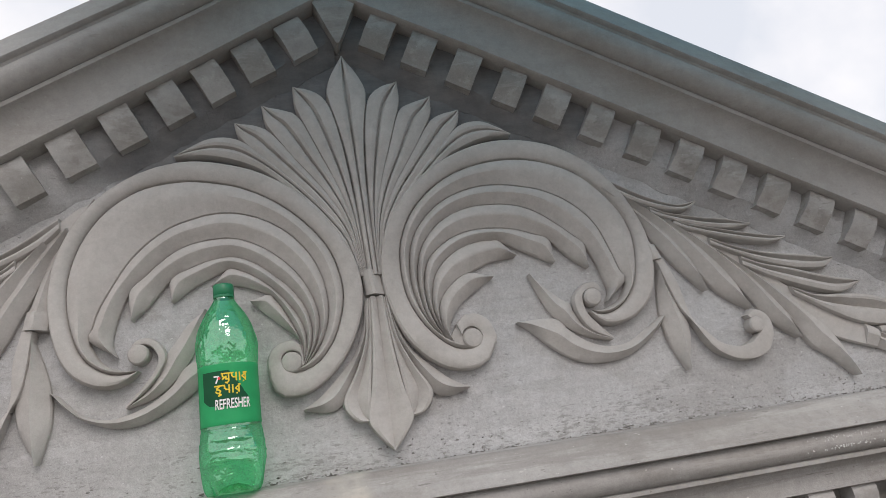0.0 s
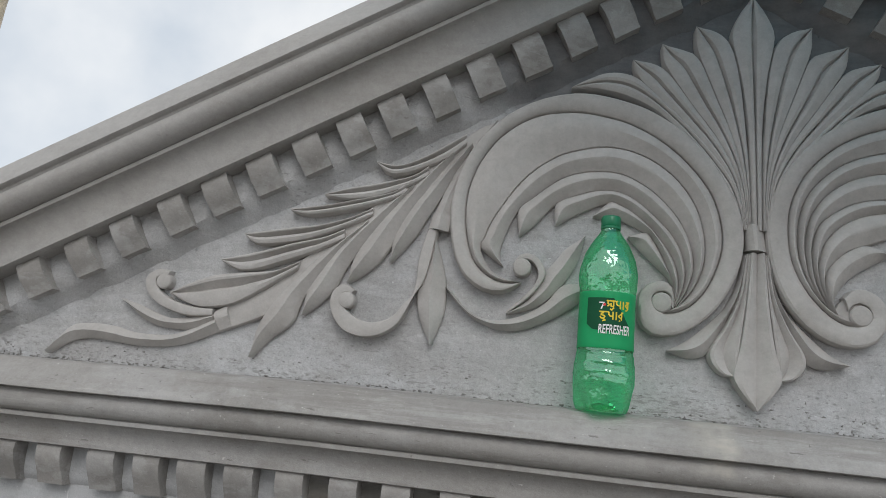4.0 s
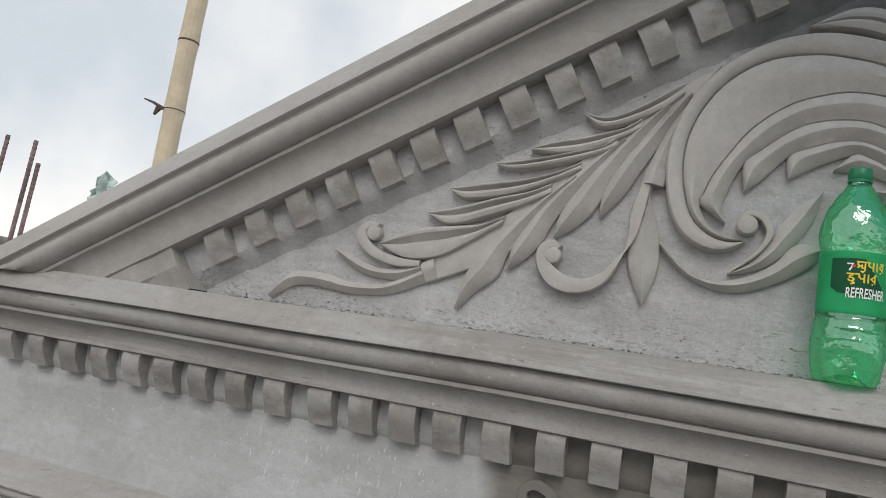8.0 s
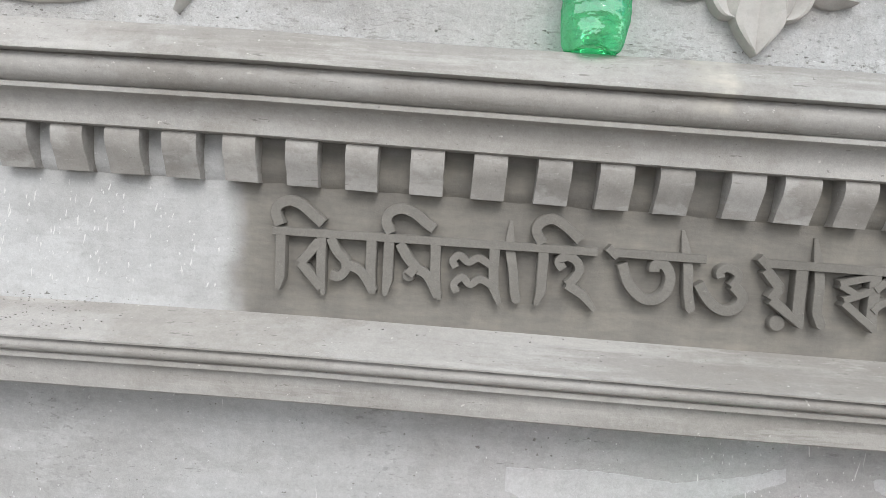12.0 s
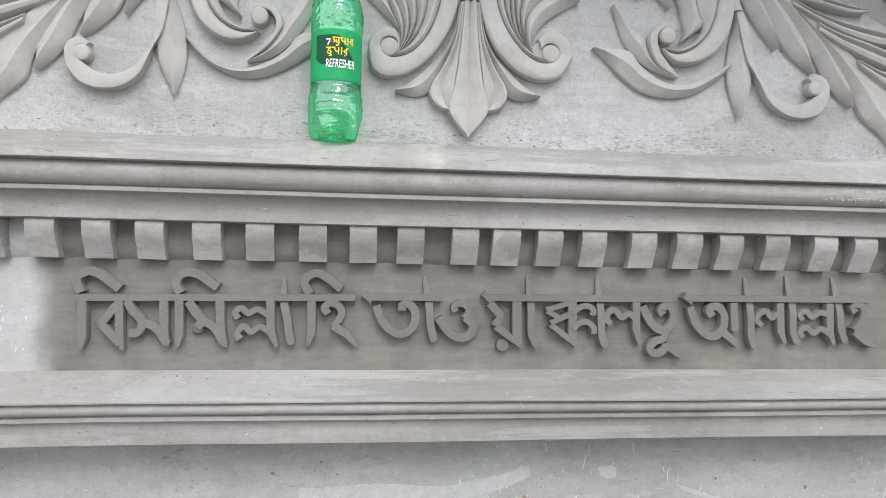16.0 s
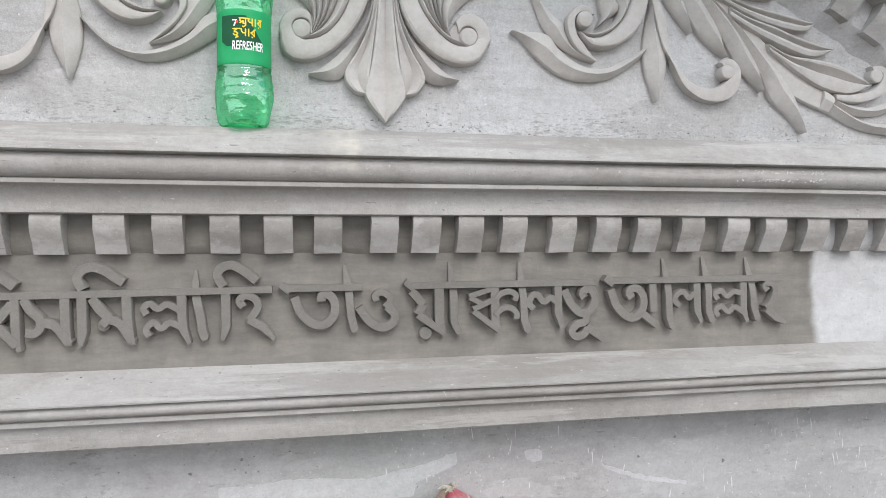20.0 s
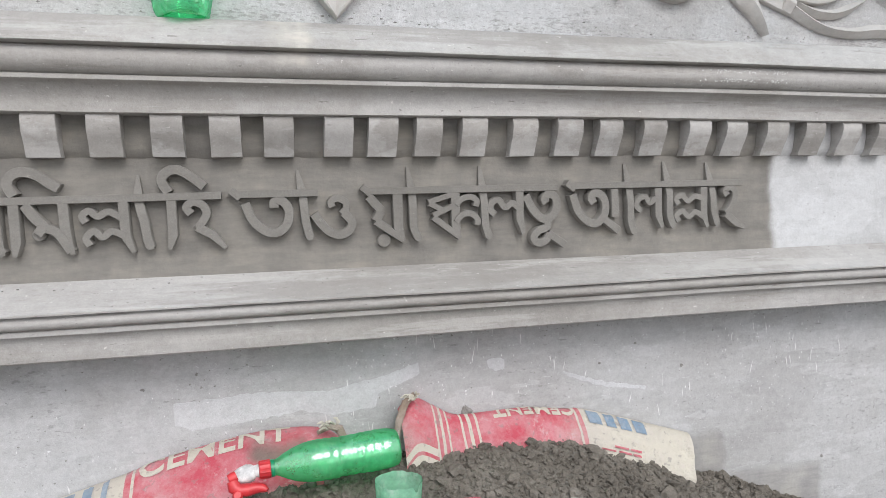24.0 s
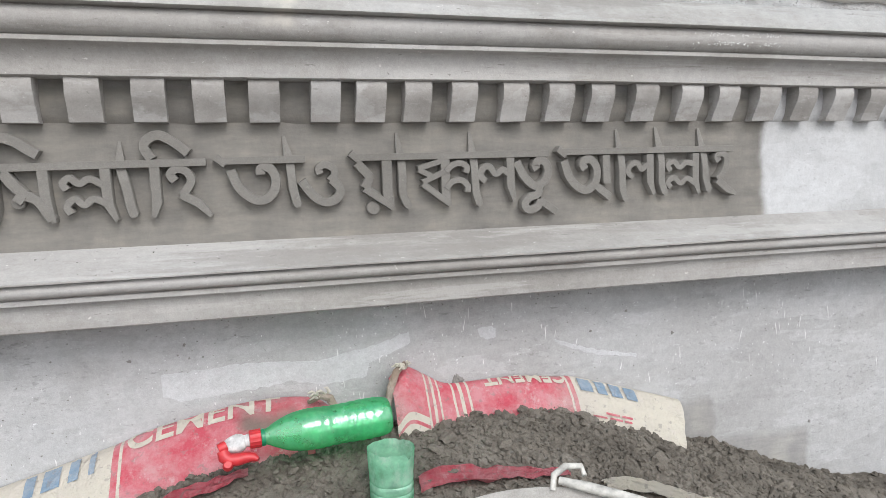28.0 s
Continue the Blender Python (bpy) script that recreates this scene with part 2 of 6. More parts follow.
def worn_foot(mat, z0, z1, tone, much):
    """Eroded render with small torn holes, thickest along its foot."""
    tree = mat.node_tree
    bsdf = tree.nodes["Principled BSDF"]
    old = bsdf.inputs["Base Color"].links[0].from_socket
    pos = tree.nodes.new("ShaderNodeNewGeometry").outputs["Position"]
    split = tree.nodes.new("ShaderNodeSeparateXYZ")
    tree.links.new(pos, split.inputs[0])
    band = tree.nodes.new("ShaderNodeMapRange")
    band.inputs["From Min"].default_value, band.inputs["From Max"].default_value = z1, z0
    band.inputs["To Max"].default_value = 0.16
    tree.links.new(split.outputs["Z"], band.inputs["Value"])
    total = band.outputs[0]
    for size, stretch, share in ((170.0, (0.45, 1.0, 1.4), 1.0), (4.0, (1.0, 1.0, 1.5), 0.5)):
        m = tree.nodes.new("ShaderNodeMath")
        m.operation, m.inputs[1].default_value = "MULTIPLY_ADD", share
        tree.links.new(noise_node(tree, size, 6.0, 0.72, pos, stretch), m.inputs[0])
        tree.links.new(total, m.inputs[2])
        total = m.outputs[0]
    hole = ramp(tree, total, [(0.925, (0, 0, 0)), (0.965, (much,) * 3)])
    tree.links.new(mixed(tree, hole, old, tone), bsdf.inputs["Base Color"])


worn_foot(TYMPANUM, 2.325, 2.42, (0.22, 0.213, 0.20), 0.55)
damp_shade_field(FRIEZE, -0.735, 0.932, 1.88, 2.24, (0.208, 0.197, 0.178), 0.05)
damp_shade_field(CAST, -0.09, -0.005, 2.270, 2.40, (0.40, 0.382, 0.352), 0.05)
# shade of the tarpaulin and sloping cornices under the peak, painted into the render
damp_shade_field(TYMPANUM, -0.50, 0.56, 2.86, 3.5, (0.20, 0.2, 0.204), 0.16)
damp_shade_field(LOWER, 0.735, 0.865, 1.25, 1.575, (0.30, 0.295, 0.285))
damp_shade_field(LOWER, 0.735, 1.12, 1.2, 1.47, (0.33, 0.325, 0.315))
FRESH = cement("fresh_mortar", (0.19, 0.18, 0.162), (0.22, 0.209, 0.19), (0.255, 0.243, 0.222), 0.4, 0.12, rough=0.78, coarse=0.35, scuff=0.4)


# ---- building blocks ----
def put(name, bm, material, parent=None, label="", smooth=False):
    me = bpy.data.meshes.new(name)
    bmesh.ops.recalc_face_normals(bm, faces=bm.faces)
    bm.to_mesh(me)
    bm.free()
    for m in (material if isinstance(material, (list, tuple)) else [material]):
        me.materials.append(m)
    if smooth:
        me.polygons.foreach_set("use_smooth", [True] * len(me.polygons))
        me.set_sharp_from_angle(angle=radians(38))
    ob = new(name, me)
    if parent is not None:
        ob.parent = parent
    if label:
        tagged(ob, label)
    return ob


part = put


def thing(name, label, category, group="", kind="", at=(0, 0, 0)):
    ob = new(name)
    ob.location = at
    return tagged(ob, label, category, group, kind)


def box(x0, x1, y0, y1, z0, z1, bevel=0.0):
    bm = bmesh.new()
    bmesh.ops.create_cube(bm, size=1.0)
    for v in bm.verts:
        v.co = Vector((x0 + (x1 - x0) * (v.co.x + 0.5), y0 + (y1 - y0) * (v.co.y + 0.5), z0 + (z1 - z0) * (v.co.z + 0.5)))
    if bevel:
        bmesh.ops.bevel(bm, geom=bm.edges[:], offset=bevel, segments=2, affect="EDGES", profile=0.6)
    return bm


def strip(profile, stations, place, wob=0.0, closed=True):
    """Sweeps a profile of (y, h) points along stations; place(s, y, h) gives the point."""
    bm = bmesh.new()
    rows = []
    for k, s in enumerate(stations):
        row = []
        for y, h in profile:
            dy = wob * noise.noise((s * 2.3, y * 9, h * 9 + 4.0)) if wob else 0.0
            dh = wob * noise.noise((s * 2.1 + 7.0, y * 9, h * 9)) if wob else 0.0
            row.append(bm.verts.new(place(s, y + dy, h + dh)))
        rows.append(row)
    n = len(profile)
    for a, b in zip(rows, rows[1:]):
        for i in range(n if closed else n - 1):
            j = (i + 1) % n
            bm.faces.new((a[i], a[j], b[j], b[i]))
    if closed:
        bm.faces.new(rows[0][::-1])
        bm.faces.new(rows[-1])
    return bm


def arc(cy, ch, ry, rh, a0, a1, n=8):
    return [(cy + ry * math.cos(radians(a0 + (a1 - a0) * i / n)), ch + rh * math.sin(radians(a0 + (a1 - a0) * i / n))) for i in range(n + 1)]


def steps(a, b, n):
    return [a + (b - a) * i / n for i in range(n + 1)]


# ---- the pediment's large forms ----
TYMP_Y, FRIEZE_Y, LOWER_Y = 0.022, 0.0, 0.045
LEDGE_Z, DENTIL_Z, SILL_Z = 2.328, 2.184, 1.927
SLOPE = 0.538
RUN = math.hypot(1.0, SLOPE)
HALF = 2.02

bm = bmesh.new()
prism = [(-1.83, 2.1), (1.79, 2.1), (1.79, LEDGE_Z - 0.01), (-0.022, 3.30), (-1.83, LEDGE_Z - 0.01)]
front = [bm.verts.new((x, TYMP_Y, z)) for x, z in prism]
back = [bm.verts.new((x, TYMP_Y + 0.25, z)) for x, z in prism]
bm.faces.new(front)
bm.faces.new(back[::-1])
for i in range(5):
    j = (i + 1) % 5
    bm.faces.new((front[i], back[i], back[j], front[j]))
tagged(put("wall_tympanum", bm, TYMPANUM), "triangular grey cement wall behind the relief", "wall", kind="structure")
tagged(put("wall_frieze", box(-HALF - 0.72, HALF + 0.25, FRIEZE_Y, 0.27, 1.86, 2.2), FRIEZE), "pale cement frieze wall with splashes of lime", "wall", kind="structure")
LOWER_WALL = tagged(put("wall_lower", box(-HALF - 0.72, HALF + 0.25, LOWER_Y, 0.27, 1.2, 1.87), LOWER), "patchy grey cement wall under the moulding", "wall", kind="structure")

def droop(x):
    """The long cornice sinks a little towards its far end."""
    return -0.012 * max(0.0, min(1.4, (-x - 0.7) / 1.2))


LEDGE = [(0.02, -0.144), (-0.046, -0.144), (-0.0495, -0.142), (-0.0495, -0.128), (-0.052, -0.115), (-0.059, -0.104), (-0.064, -0.1), (-0.0735, -0.0985),
         (-0.0745, -0.0975), (-0.0745, -0.0915), (-0.070, -0.0895), (-0.0765, -0.0875), (-0.083, -0.082), (-0.0875, -0.074), (-0.089, -0.066), (-0.0875, -0.058), (-0.084, -0.0525),
         (-0.081, -0.0500), (-0.097, -0.0492), (-0.0995, -0.0475), (-0.0990, -0.0445), (-0.068, -0.003), (-0.064, 0.0), (0.02, 0.002)]
ledge = strip(LEDGE, steps(-HALF - 0.75, HALF + 0.3, 110), lambda s, y, h: (s, y, LEDGE_Z + h + droop(s)), 0.0022)
tagged(put("cornice_moulding", ledge, CAST, smooth=True), "straight grey cement cornice with a sloping top and a roll", "moulding", kind="structure")
SILL = [(0.06, 0.012), (0.012, 0.012), (0.010, 0.0), (-0.086, -0.038), (-0.0905, -0.0405), (-0.0900, -0.0435), (-0.076, -0.0445), (-0.079, -0.0465), (-0.0835, -0.0515), (-0.0845, -0.0565), (-0.082, -0.0625),
        (-0.076, -0.0665), (-0.070, -0.0675), (-0.0735, -0.0695), (-0.0735, -0.0765), (-0.063, -0.0785), (-0.0605, -0.086), (-0.0595, -0.1), (-0.0585, -0.112), (-0.058, -0.119), (-0.056, -0.121), (0.06, -0.121)]
sill = strip(SILL, steps(-HALF - 0.75, HALF + 0.3, 110), lambda s, y, h: (s, y, SILL_Z + h + 0.004 * s - 0.009 * max(0.0, min(1.5, (-s - 0.6) / 0.8))), 0.0022)
tagged(put("sill_moulding", sill, CAST, smooth=True), "grey cement string moulding with a sloping sill", "moulding", kind="structure")
# raking cornices: h is square to the slope
RAKE = [(0.05, 0.0), (-0.046, 0.0), (-0.050, 0.003), (-0.049, 0.03), (-0.054, 0.053), (-0.065, 0.066), (-0.073, 0.069), (-0.074, 0.076), (-0.072, 0.078)] + arc(-0.070, 0.105, 0.027, 0.027, 262, 132, 9) + [
        (-0.090, 0.130), (-0.096, 0.133), (-0.098, 0.136), (-0.070, 0.190), (-0.064, 0.195), (-0.03, 0.19), (0.05, 0.12)]


AXIS = -0.022


def rake_z(x):
    """Lower edge of the sloping bands."""
    return (3.174 - 0.531 * (AXIS - x)) if x < AXIS else (3.1855 - 0.540 * (x - AXIS))


def raked(side):
    def place(s, y, h):
        # cut plumb at the apex and level at the ledge
        x = AXIS + side * (-HALF - 0.05) * (1 - s)
        # both bands meet at one height over the peak
        near = max(0.0, 1 - abs(x - AXIS) / 0.25)
        z = rake_z(x) + h * RUN * ((0.94 if side > 0 else 0.975) * (1 - near) + 0.957 * near) + 0.00575 * near * side
        if z < LEDGE_Z - 0.012 + droop(x):
            z = LEDGE_Z - 0.012 + droop(x)
        return (x, y, z)
    return place


for side, word in ((-1, "right"), (1, "left")):
    rake = strip(RAKE, steps(0, 1, 60), raked(side), 0.002)
    tagged(put("rake_moulding", rake, RAKED, smooth=True), "sloping grey cement cornice of the pediment", "moulding", kind="structure")

# ---- dentils ----
DENTIL = [(0.03, 0.0), (-0.040, 0.0), (-0.0435, -0.005), (-0.0445, -0.015), (-0.042, -0.027), (-0.036, -0.039), (-0.030, -0.049), (-0.025, -0.059), (-0.0215, -0.0672), (0.03, -0.068)]


RAKE_DENTIL = [(0.04, 0.0), (-0.034, 0.0), (-0.037, -0.009), (-0.0375, -0.021), (-0.034, -0.036), (-0.027, -0.049), (-0.021, -0.057), (-0.019, -0.0645), (-0.018, -0.0665), (0.04, -0.067)]


def dentil_mesh(width, profile=DENTIL):
    bm = strip(profile, [-width / 2, width / 2], lambda s, y, h: (s, y, h))
    bmesh.ops.bevel(bm, geom=[e for e in bm.edges if e.is_manifold and e.calc_face_angle(0) > 0.6], offset=0.0016, segments=1, affect="EDGES")
    me = bpy.data.meshes.new("dentil")
    bmesh.ops.recalc_face_normals(bm, faces=bm.faces)
    for v in bm.verts:
        v.co += Vector((0.0009, 0.0011, 0.0011)) * noise.noise(v.co * 60 + Vector((width * 900, 0, 0)))
    bm.to_mesh(me)
    bm.free()
    me.materials.append(BLOCK)
    me.polygons.foreach_set("use_smooth", [True] * len(me.polygons))
    me.set_sharp_from_angle(angle=radians(34))
    return me


dentil_data = [dentil_mesh(w) for w in (0.0465, 0.048, 0.050)]
rake_data = [dentil_mesh(w, RAKE_DENTIL) for w in (0.048, 0.050, 0.052)]
rng = random.Random(5)


def dentil(x, z, turn, group):
    ob = new("dentil", rng.choice(rake_data if turn else dentil_data))
    ob.matrix_world = Matrix.Translation((x, 0, z)) @ Euler((rng.uniform(-0.02, 0.02), turn + rng.uniform(-0.02, 0.02), rng.uniform(-0.015, 0.015))).to_matrix().to_4x4()
    return tagged(ob, "small S-curved grey cement dentil block", "dentil", group)


ROW = [-2.29, -2.19, -2.09, -1.994, -1.897, -1.798, -1.703, -1.61, -1.52, -1.435, -1.348, -1.255, -1.165, -1.066, -0.982, -0.9, -0.816, -0.728, -0.638, -0.551, -0.456, -0.367, -0.275, -0.188, -0.104, -0.006,
       0.07, 0.149, 0.231, 0.325, 0.413, 0.496, 0.587, 0.683, 0.766, 0.86, 0.95, 1.04, 1.13, 1.22, 1.31]
for x in ROW:
    dentil(x, DENTIL_Z + 0.001 + droop(x), 0, "dentils under the cornice")
bed = strip([(0.02, 0.002), (-0.011, 0.002), (-0.011, -0.03), (-0.009, -0.050), (-0.004, -0.062), (0.003, -0.070), (0.02, -0.071)], steps(-HALF - 0.5, HALF - 0.4, 220),
            lambda q, y, h: (q, y + (0.0025 * noise.noise((q * 26, h * 60, 2.0)) if y < 0.015 else 0.0), DENTIL_Z + h + droop(q) + (0.004 * noise.noise((q * 17, h * 30, 5.0)) if h < -0.055 else 0.0)))
tagged(put("trim", bed, FRIEZE, smooth=True), "mortar bed between the dentils of the frieze", "trim", kind="structure")
LEFT = [-0.107, -0.185, -0.258, -0.330, -0.407, -0.487, -0.566, -0.642, -0.716, -0.794, -0.876, -0.957, -1.038, -1.125, -1.208, -1.296, -1.386]
RIGHT = [0.077, 0.152, 0.232, 0.313, 0.391, 0.472, 0.555, 0.635, 0.714, 0.795, 0.875, 0.956, 1.037, 1.118, 1.199, 1.28, 1.361]
TURN = math.atan(SLOPE)
for xs, side in ((LEFT, 1), (RIGHT, -1)):
    for x in xs:
        dentil(x, rake_z(x) + 0.001, -side * TURN, "dentils along the sloping cornices")
# rough mortar bed between the sloping dentils
for side in (-1, 1):
    bed = strip([(0.03, 0.004), (-0.008, 0.004), (-0.009, -0.03), (-0.006, -0.058), (0.006, -0.072), (0.0225, -0.092), (0.03, -0.092)], steps(0, 1, 150),
                lambda q, y, h, side=side: (AXIS - side * 1.46 * q, y + 0.004 * noise.noise((q * 55, h * 60, side)), rake_z(AXIS - side * 1.46 * q - side * 1e-5) + h * RUN + (0.007 * noise.noise((q * 40, h * 30, 5.0)) if h < -0.05 else 0.0)), 0.0)
    tagged(put("trim", bed, TYMPANUM, smooth=True), "rough mortar bed between the sloping dentils", "trim", kind="structure")
bm = strip([(0.03, 0.0), (-0.045, 0.0), (-0.045, -0.02), (-0.03, -0.07), (-0.026, -0.098), (0.03, -0.1)], [-1, 1],
           lambda s, y, h: (-0.015 + s * (0.040 * (1 + h / 0.1) + 0.002), y, 3.187 + h - 0.02 * abs(s) * (1 + h / 0.1)))
tagged(put("dentil", bm, CAST), "three-cornered grey cement dentil block at the peak", "dentil", "dentils along the sloping cornices")
bm = strip([(0.03, 0.0), (-0.046, 0.0), (-0.046, -0.03), (-0.036, -0.05), (-0.03, -0.068), (0.03, -0.068)], [0, 0.05, 0.1, 0.17, 0.24],
           lambda s, y, h: (-1.475 - s - 0.85 * min(0.0, h), y + 0.002 * math.sin(s * 40), max(LEDGE_Z - 0.015, rake_z(-1.475 - s) + h * RUN)))
tagged(put("end_block", bm, CAST), "grey cement filler block in the pediment's corner", "block")

# ---- relief ----
def smooth_line(pts, n, curve=True):
    """n + 1 points at even steps along a line through pts."""
    p = [Vector(q) for q in pts]
    fine = []
    if curve and len(p) > 2:
        q = [p[0] * 2 - p[1]] + p + [p[-1] * 2 - p[-2]]
        for k in range(1, len(q) - 2):
            a, b, c, d = q[k - 1:k + 3]
            for i in range(8):
                t = i / 8
                fine.append(0.5 * (2 * b + (c - a) * t + (2 * a - 5 * b + 4 * c - d) * t * t + (3 * b - a - 3 * c + d) * t ** 3))
        fine.append(p[-1])
    else:
        fine = p
    run = [0.0]
    for a, b in zip(fine, fine[1:]):
        run.append(run[-1] + (b - a).length)
    out, k = [], 0
    for i in range(n + 1):
        want = run[-1] * i / n
        while k < len(run) - 2 and run[k + 1] < want:
            k += 1
        f = (want - run[k]) / max(1e-9, run[k + 1] - run[k])
        out.append(fine[k].lerp(fine[k + 1], min(1.0, max(0.0, f))))
    return out


SECTIONS = {
    "ridge": [(0, 0.50), (0.22, 0.72), (0.48, 1.0), (0.74, 0.72), (1, 0.46)],
    "petal": [(0, 0.84), (0.12, 0.93), (0.28, 0.98), (0.42, 0.90), (0.5, 0.60), (0.58, 0.90), (0.72, 0.98), (0.88, 0.93), (1, 0.84)],
    "valley": [(0, 0.92), (0.12, 0.98), (0.3, 0.86), (0.5, 0.60), (0.7, 0.86), (0.88, 0.98), (1, 0.92)],
    "round": [(0, 0.70), (0.12, 0.86), (0.3, 0.99), (0.48, 1.0), (0.72, 0.80), (0.92, 0.62), (1, 0.56)],
    "shell": [(0, 0.66), (0.18, 0.84), (0.38, 0.985), (0.46, 1.0), (0.54, 0.95), (0.76, 0.68), (1, 0.48)],
    "rim": [(0, 0.86), (0.1, 0.96), (0.35, 1.0), (0.7, 0.93), (0.93, 0.78), (1, 0.70)],
    "flat": [(0, 0.95), (0.12, 0.99), (0.5, 1.0), (0.88, 0.98), (1, 0.93)],
    "cut": [(0, 0.94), (0.08, 1.0), (0.16, 0.96), (0.40, 0.40), (0.46, 0.62), (0.52, 0.92), (0.72, 1.0), (0.92, 0.93), (1, 0.88)],
}
LIP, GROOVE = 2.2, 0.30


def by_hand(name, side, u, v):
    """The two halves were modelled freely: how far one strays from the other."""
    if name == "palmette_leaf":
        u += side * -10.0 * max(0.0, min(1.0, (v - 600) / 450))
    elif HOLDERS is WINGS and side > 0:
        u, v = u + 67 - 0.0276 * u - 0.1107 * v - 15 * max(0.0, min(1.0, (v - 740) / 95)), v + 7 - 0.012 * u - 0.006 * v
        v += 9 * max(0.0, min(1.0, (690 - v) / 120)) - 15 * max(0.0, min(1.0, (v - 680) / 60))
    elif HOLDERS is WINGS:
        u -= 13.0 * max(0.0, min(1.0, (u - 560) / 300))
        v += 5.0 * max(0.0, min(1.0, (600 - v) / 60)) * max(0.0, min(1.0, (900 - u) / 60)) - 10.0 * max(0.0, min(1.0, (v - 600) / 120))
    if name == "palmette_leaf" and side > 0:
        u -= 14.0 * max(0.0, min(1.0, (u - 215) / 90))
    return u, v


def blade(name, kind, high, a, b, parent, side):
    """A carved leaf between two edge lines (u, v in millimetres, v above 2 m), standing high millimetres off the wall,
    its border cut down in a narrow groove."""
    n = max(12, min(72, len(a) * 5))
    a, b = [by_hand(name, side, *p) for p in a], [by_hand(name, side, *p) for p in b]
    ea, eb = smooth_line([(p[0], p[1], 0) for p in a], n), smooth_line([(p[0], p[1], 0) for p in b], n)
    sec = SECTIONS[kind]
    bm = bmesh.new()
    rows = []
    for i, (p, q) in enumerate(zip(ea, eb)):
        wide = (q - p).length
        calm = min(1.0, wide / (26.0 if kind in ("petal", "valley") else 18.0))
        if kind == "cut":
            calm *= math.sin(math.pi * (0.04 + 0.92 * i / n)) ** 0.6
        lip = min(LIP / max(wide, 0.1), 0.2)
        edge = 1 - GROOVE * min(1.0, wide / (26.0 if kind in ("petal", "valley") else 16.0))
        row = [bm.verts.new((side * p.x / 1000, TYMP_Y + 0.004, 2 + p.y / 1000))]
        for s, h in [(None, sec[0][1])] + sec + [(None, sec[-1][1])]:
            if s is None:
                c = p if len(row) == 1 else q
                h = h * edge
            else:
                c = p.lerp(q, lip + s * (1 - 2 * lip))
                h = 0.9 + (h - 0.9) * calm
            y = TYMP_Y - high / 1000 * h + 0.0007 * noise.noise((c.x / 16, c.y / 16, 3.0 * side))
            row.append(bm.verts.new((side * c.x / 1000, y, 2 + c.y / 1000)))
        row.append(bm.verts.new((side * q.x / 1000, TYMP_Y + 0.004, 2 + q.y / 1000)))
        rows.append(row)
    for r, t in zip(rows, rows[1:]):
        for k in range(len(r) - 1):
            bm.faces.new((r[k], r[k + 1], t[k + 1], t[k]))
    bm.faces.new(rows[0])
    bm.faces.new(rows[-1][::-1])
    bmesh.ops.remove_doubles(bm, verts=bm.verts, dist=0.0003)
    ob = put(name, bm, ORNAMENT, parent, smooth=True)
    ob.data.set_sharp_from_angle(angle=radians(27))
    return ob


def both(name, kind, high, a, b):
    for side, parent in zip((-1, 1), HOLDERS):
        blade(name, kind, high, a, b, parent, side)


def knob_at(name, c, r, high, side):
    """A round button with a slightly domed face."""
    bm = bmesh.new()
    rings = [(1.0, -0.004), (1.0, high * 0.00085), (0.86, high * 0.00098), (0.5, high * 0.00106)]
    loops = [[bm.verts.new((side * c[0] / 1000 + r / 1000 * k * math.cos(i * math.tau / 20), TYMP_Y - h, 2 + (c[1] + r * k * math.sin(i * math.tau / 20)) / 1000)) for i in range(20)] for k, h in rings]
    for p, q in zip(loops, loops[1:]):
        for i in range(20):
            bm.faces.new((p[i], p[(i + 1) % 20], q[(i + 1) % 20], q[i]))
    bm.faces.new(loops[-1])
    ob = put(name, bm, ORNAMENT, HOLDERS[0 if side < 0 else 1], smooth=True)
    ob.data.set_sharp_from_angle(angle=radians(27))


def knob(name, at, r, high):
    for side in (-1, 1):
        knob_at(name, by_hand(name, side, *at), r, high, side)


def centre(name, high, a):
    """A leaf on the middle line; a is its edge on one side."""
    blade(name, "valley" if name == "drop_leaf" else "petal", high, [(-p[0] if p[0] > 0.5 else -0.5, p[1]) for p in a], [(max(0.5, p[0]), p[1]) for p in a], PALMETTE, 1)


PALMETTE = thing("palmette", "fan of pointed grey cement leaves above a hanging leaf drop", "relief ornament")
SCROLLS = [thing("acanthus_scroll", "curling grey cement scroll of fluted acanthus lobes", "relief ornament", "scrolls of the pediment") for _ in range(2)]
WINGS = [thing("leaf_spray", "spray of long pointed grey cement leaves with curled tail", "relief ornament", "leaf sprays of the pediment") for _ in range(2)]
HOLDERS = [PALMETTE, PALMETTE]
both("palmette_leaf", "petal", 23, [(18, 647), (29, 721), (60, 773), (111, 835), (159, 884), (202, 920), (245, 926), (284, 911), (311, 894)],
     [(20, 645), (44, 706), (76, 758), (118, 810), (166, 855), (216, 880), (264, 891), (310, 892)])
both("palmette_leaf", "petal", 24, [(15, 646), (26, 731), (53, 795), (98, 863), (143, 928), (171, 945), (203, 950)],
     [(18, 646), (38, 721), (74, 781), (121, 835), (169, 884), (200, 924), (205, 948)])
both("palmette_leaf", "petal", 25, [(12, 646), (18, 736), (34, 807), (61, 880), (90, 954), (117, 971), (153, 981)],
     [(15, 645), (32, 737), (65, 808), (107, 870), (143, 928), (153, 951), (155, 979)])
both("palmette_leaf", "petal", 26, [(9, 646), (10, 741), (14, 823), (22, 914), (37, 982), (63, 1008), (96, 1016)],
     [(12, 645), (22, 736), (38, 807), (64, 882), (90, 954), (97, 982), (97, 1014)])
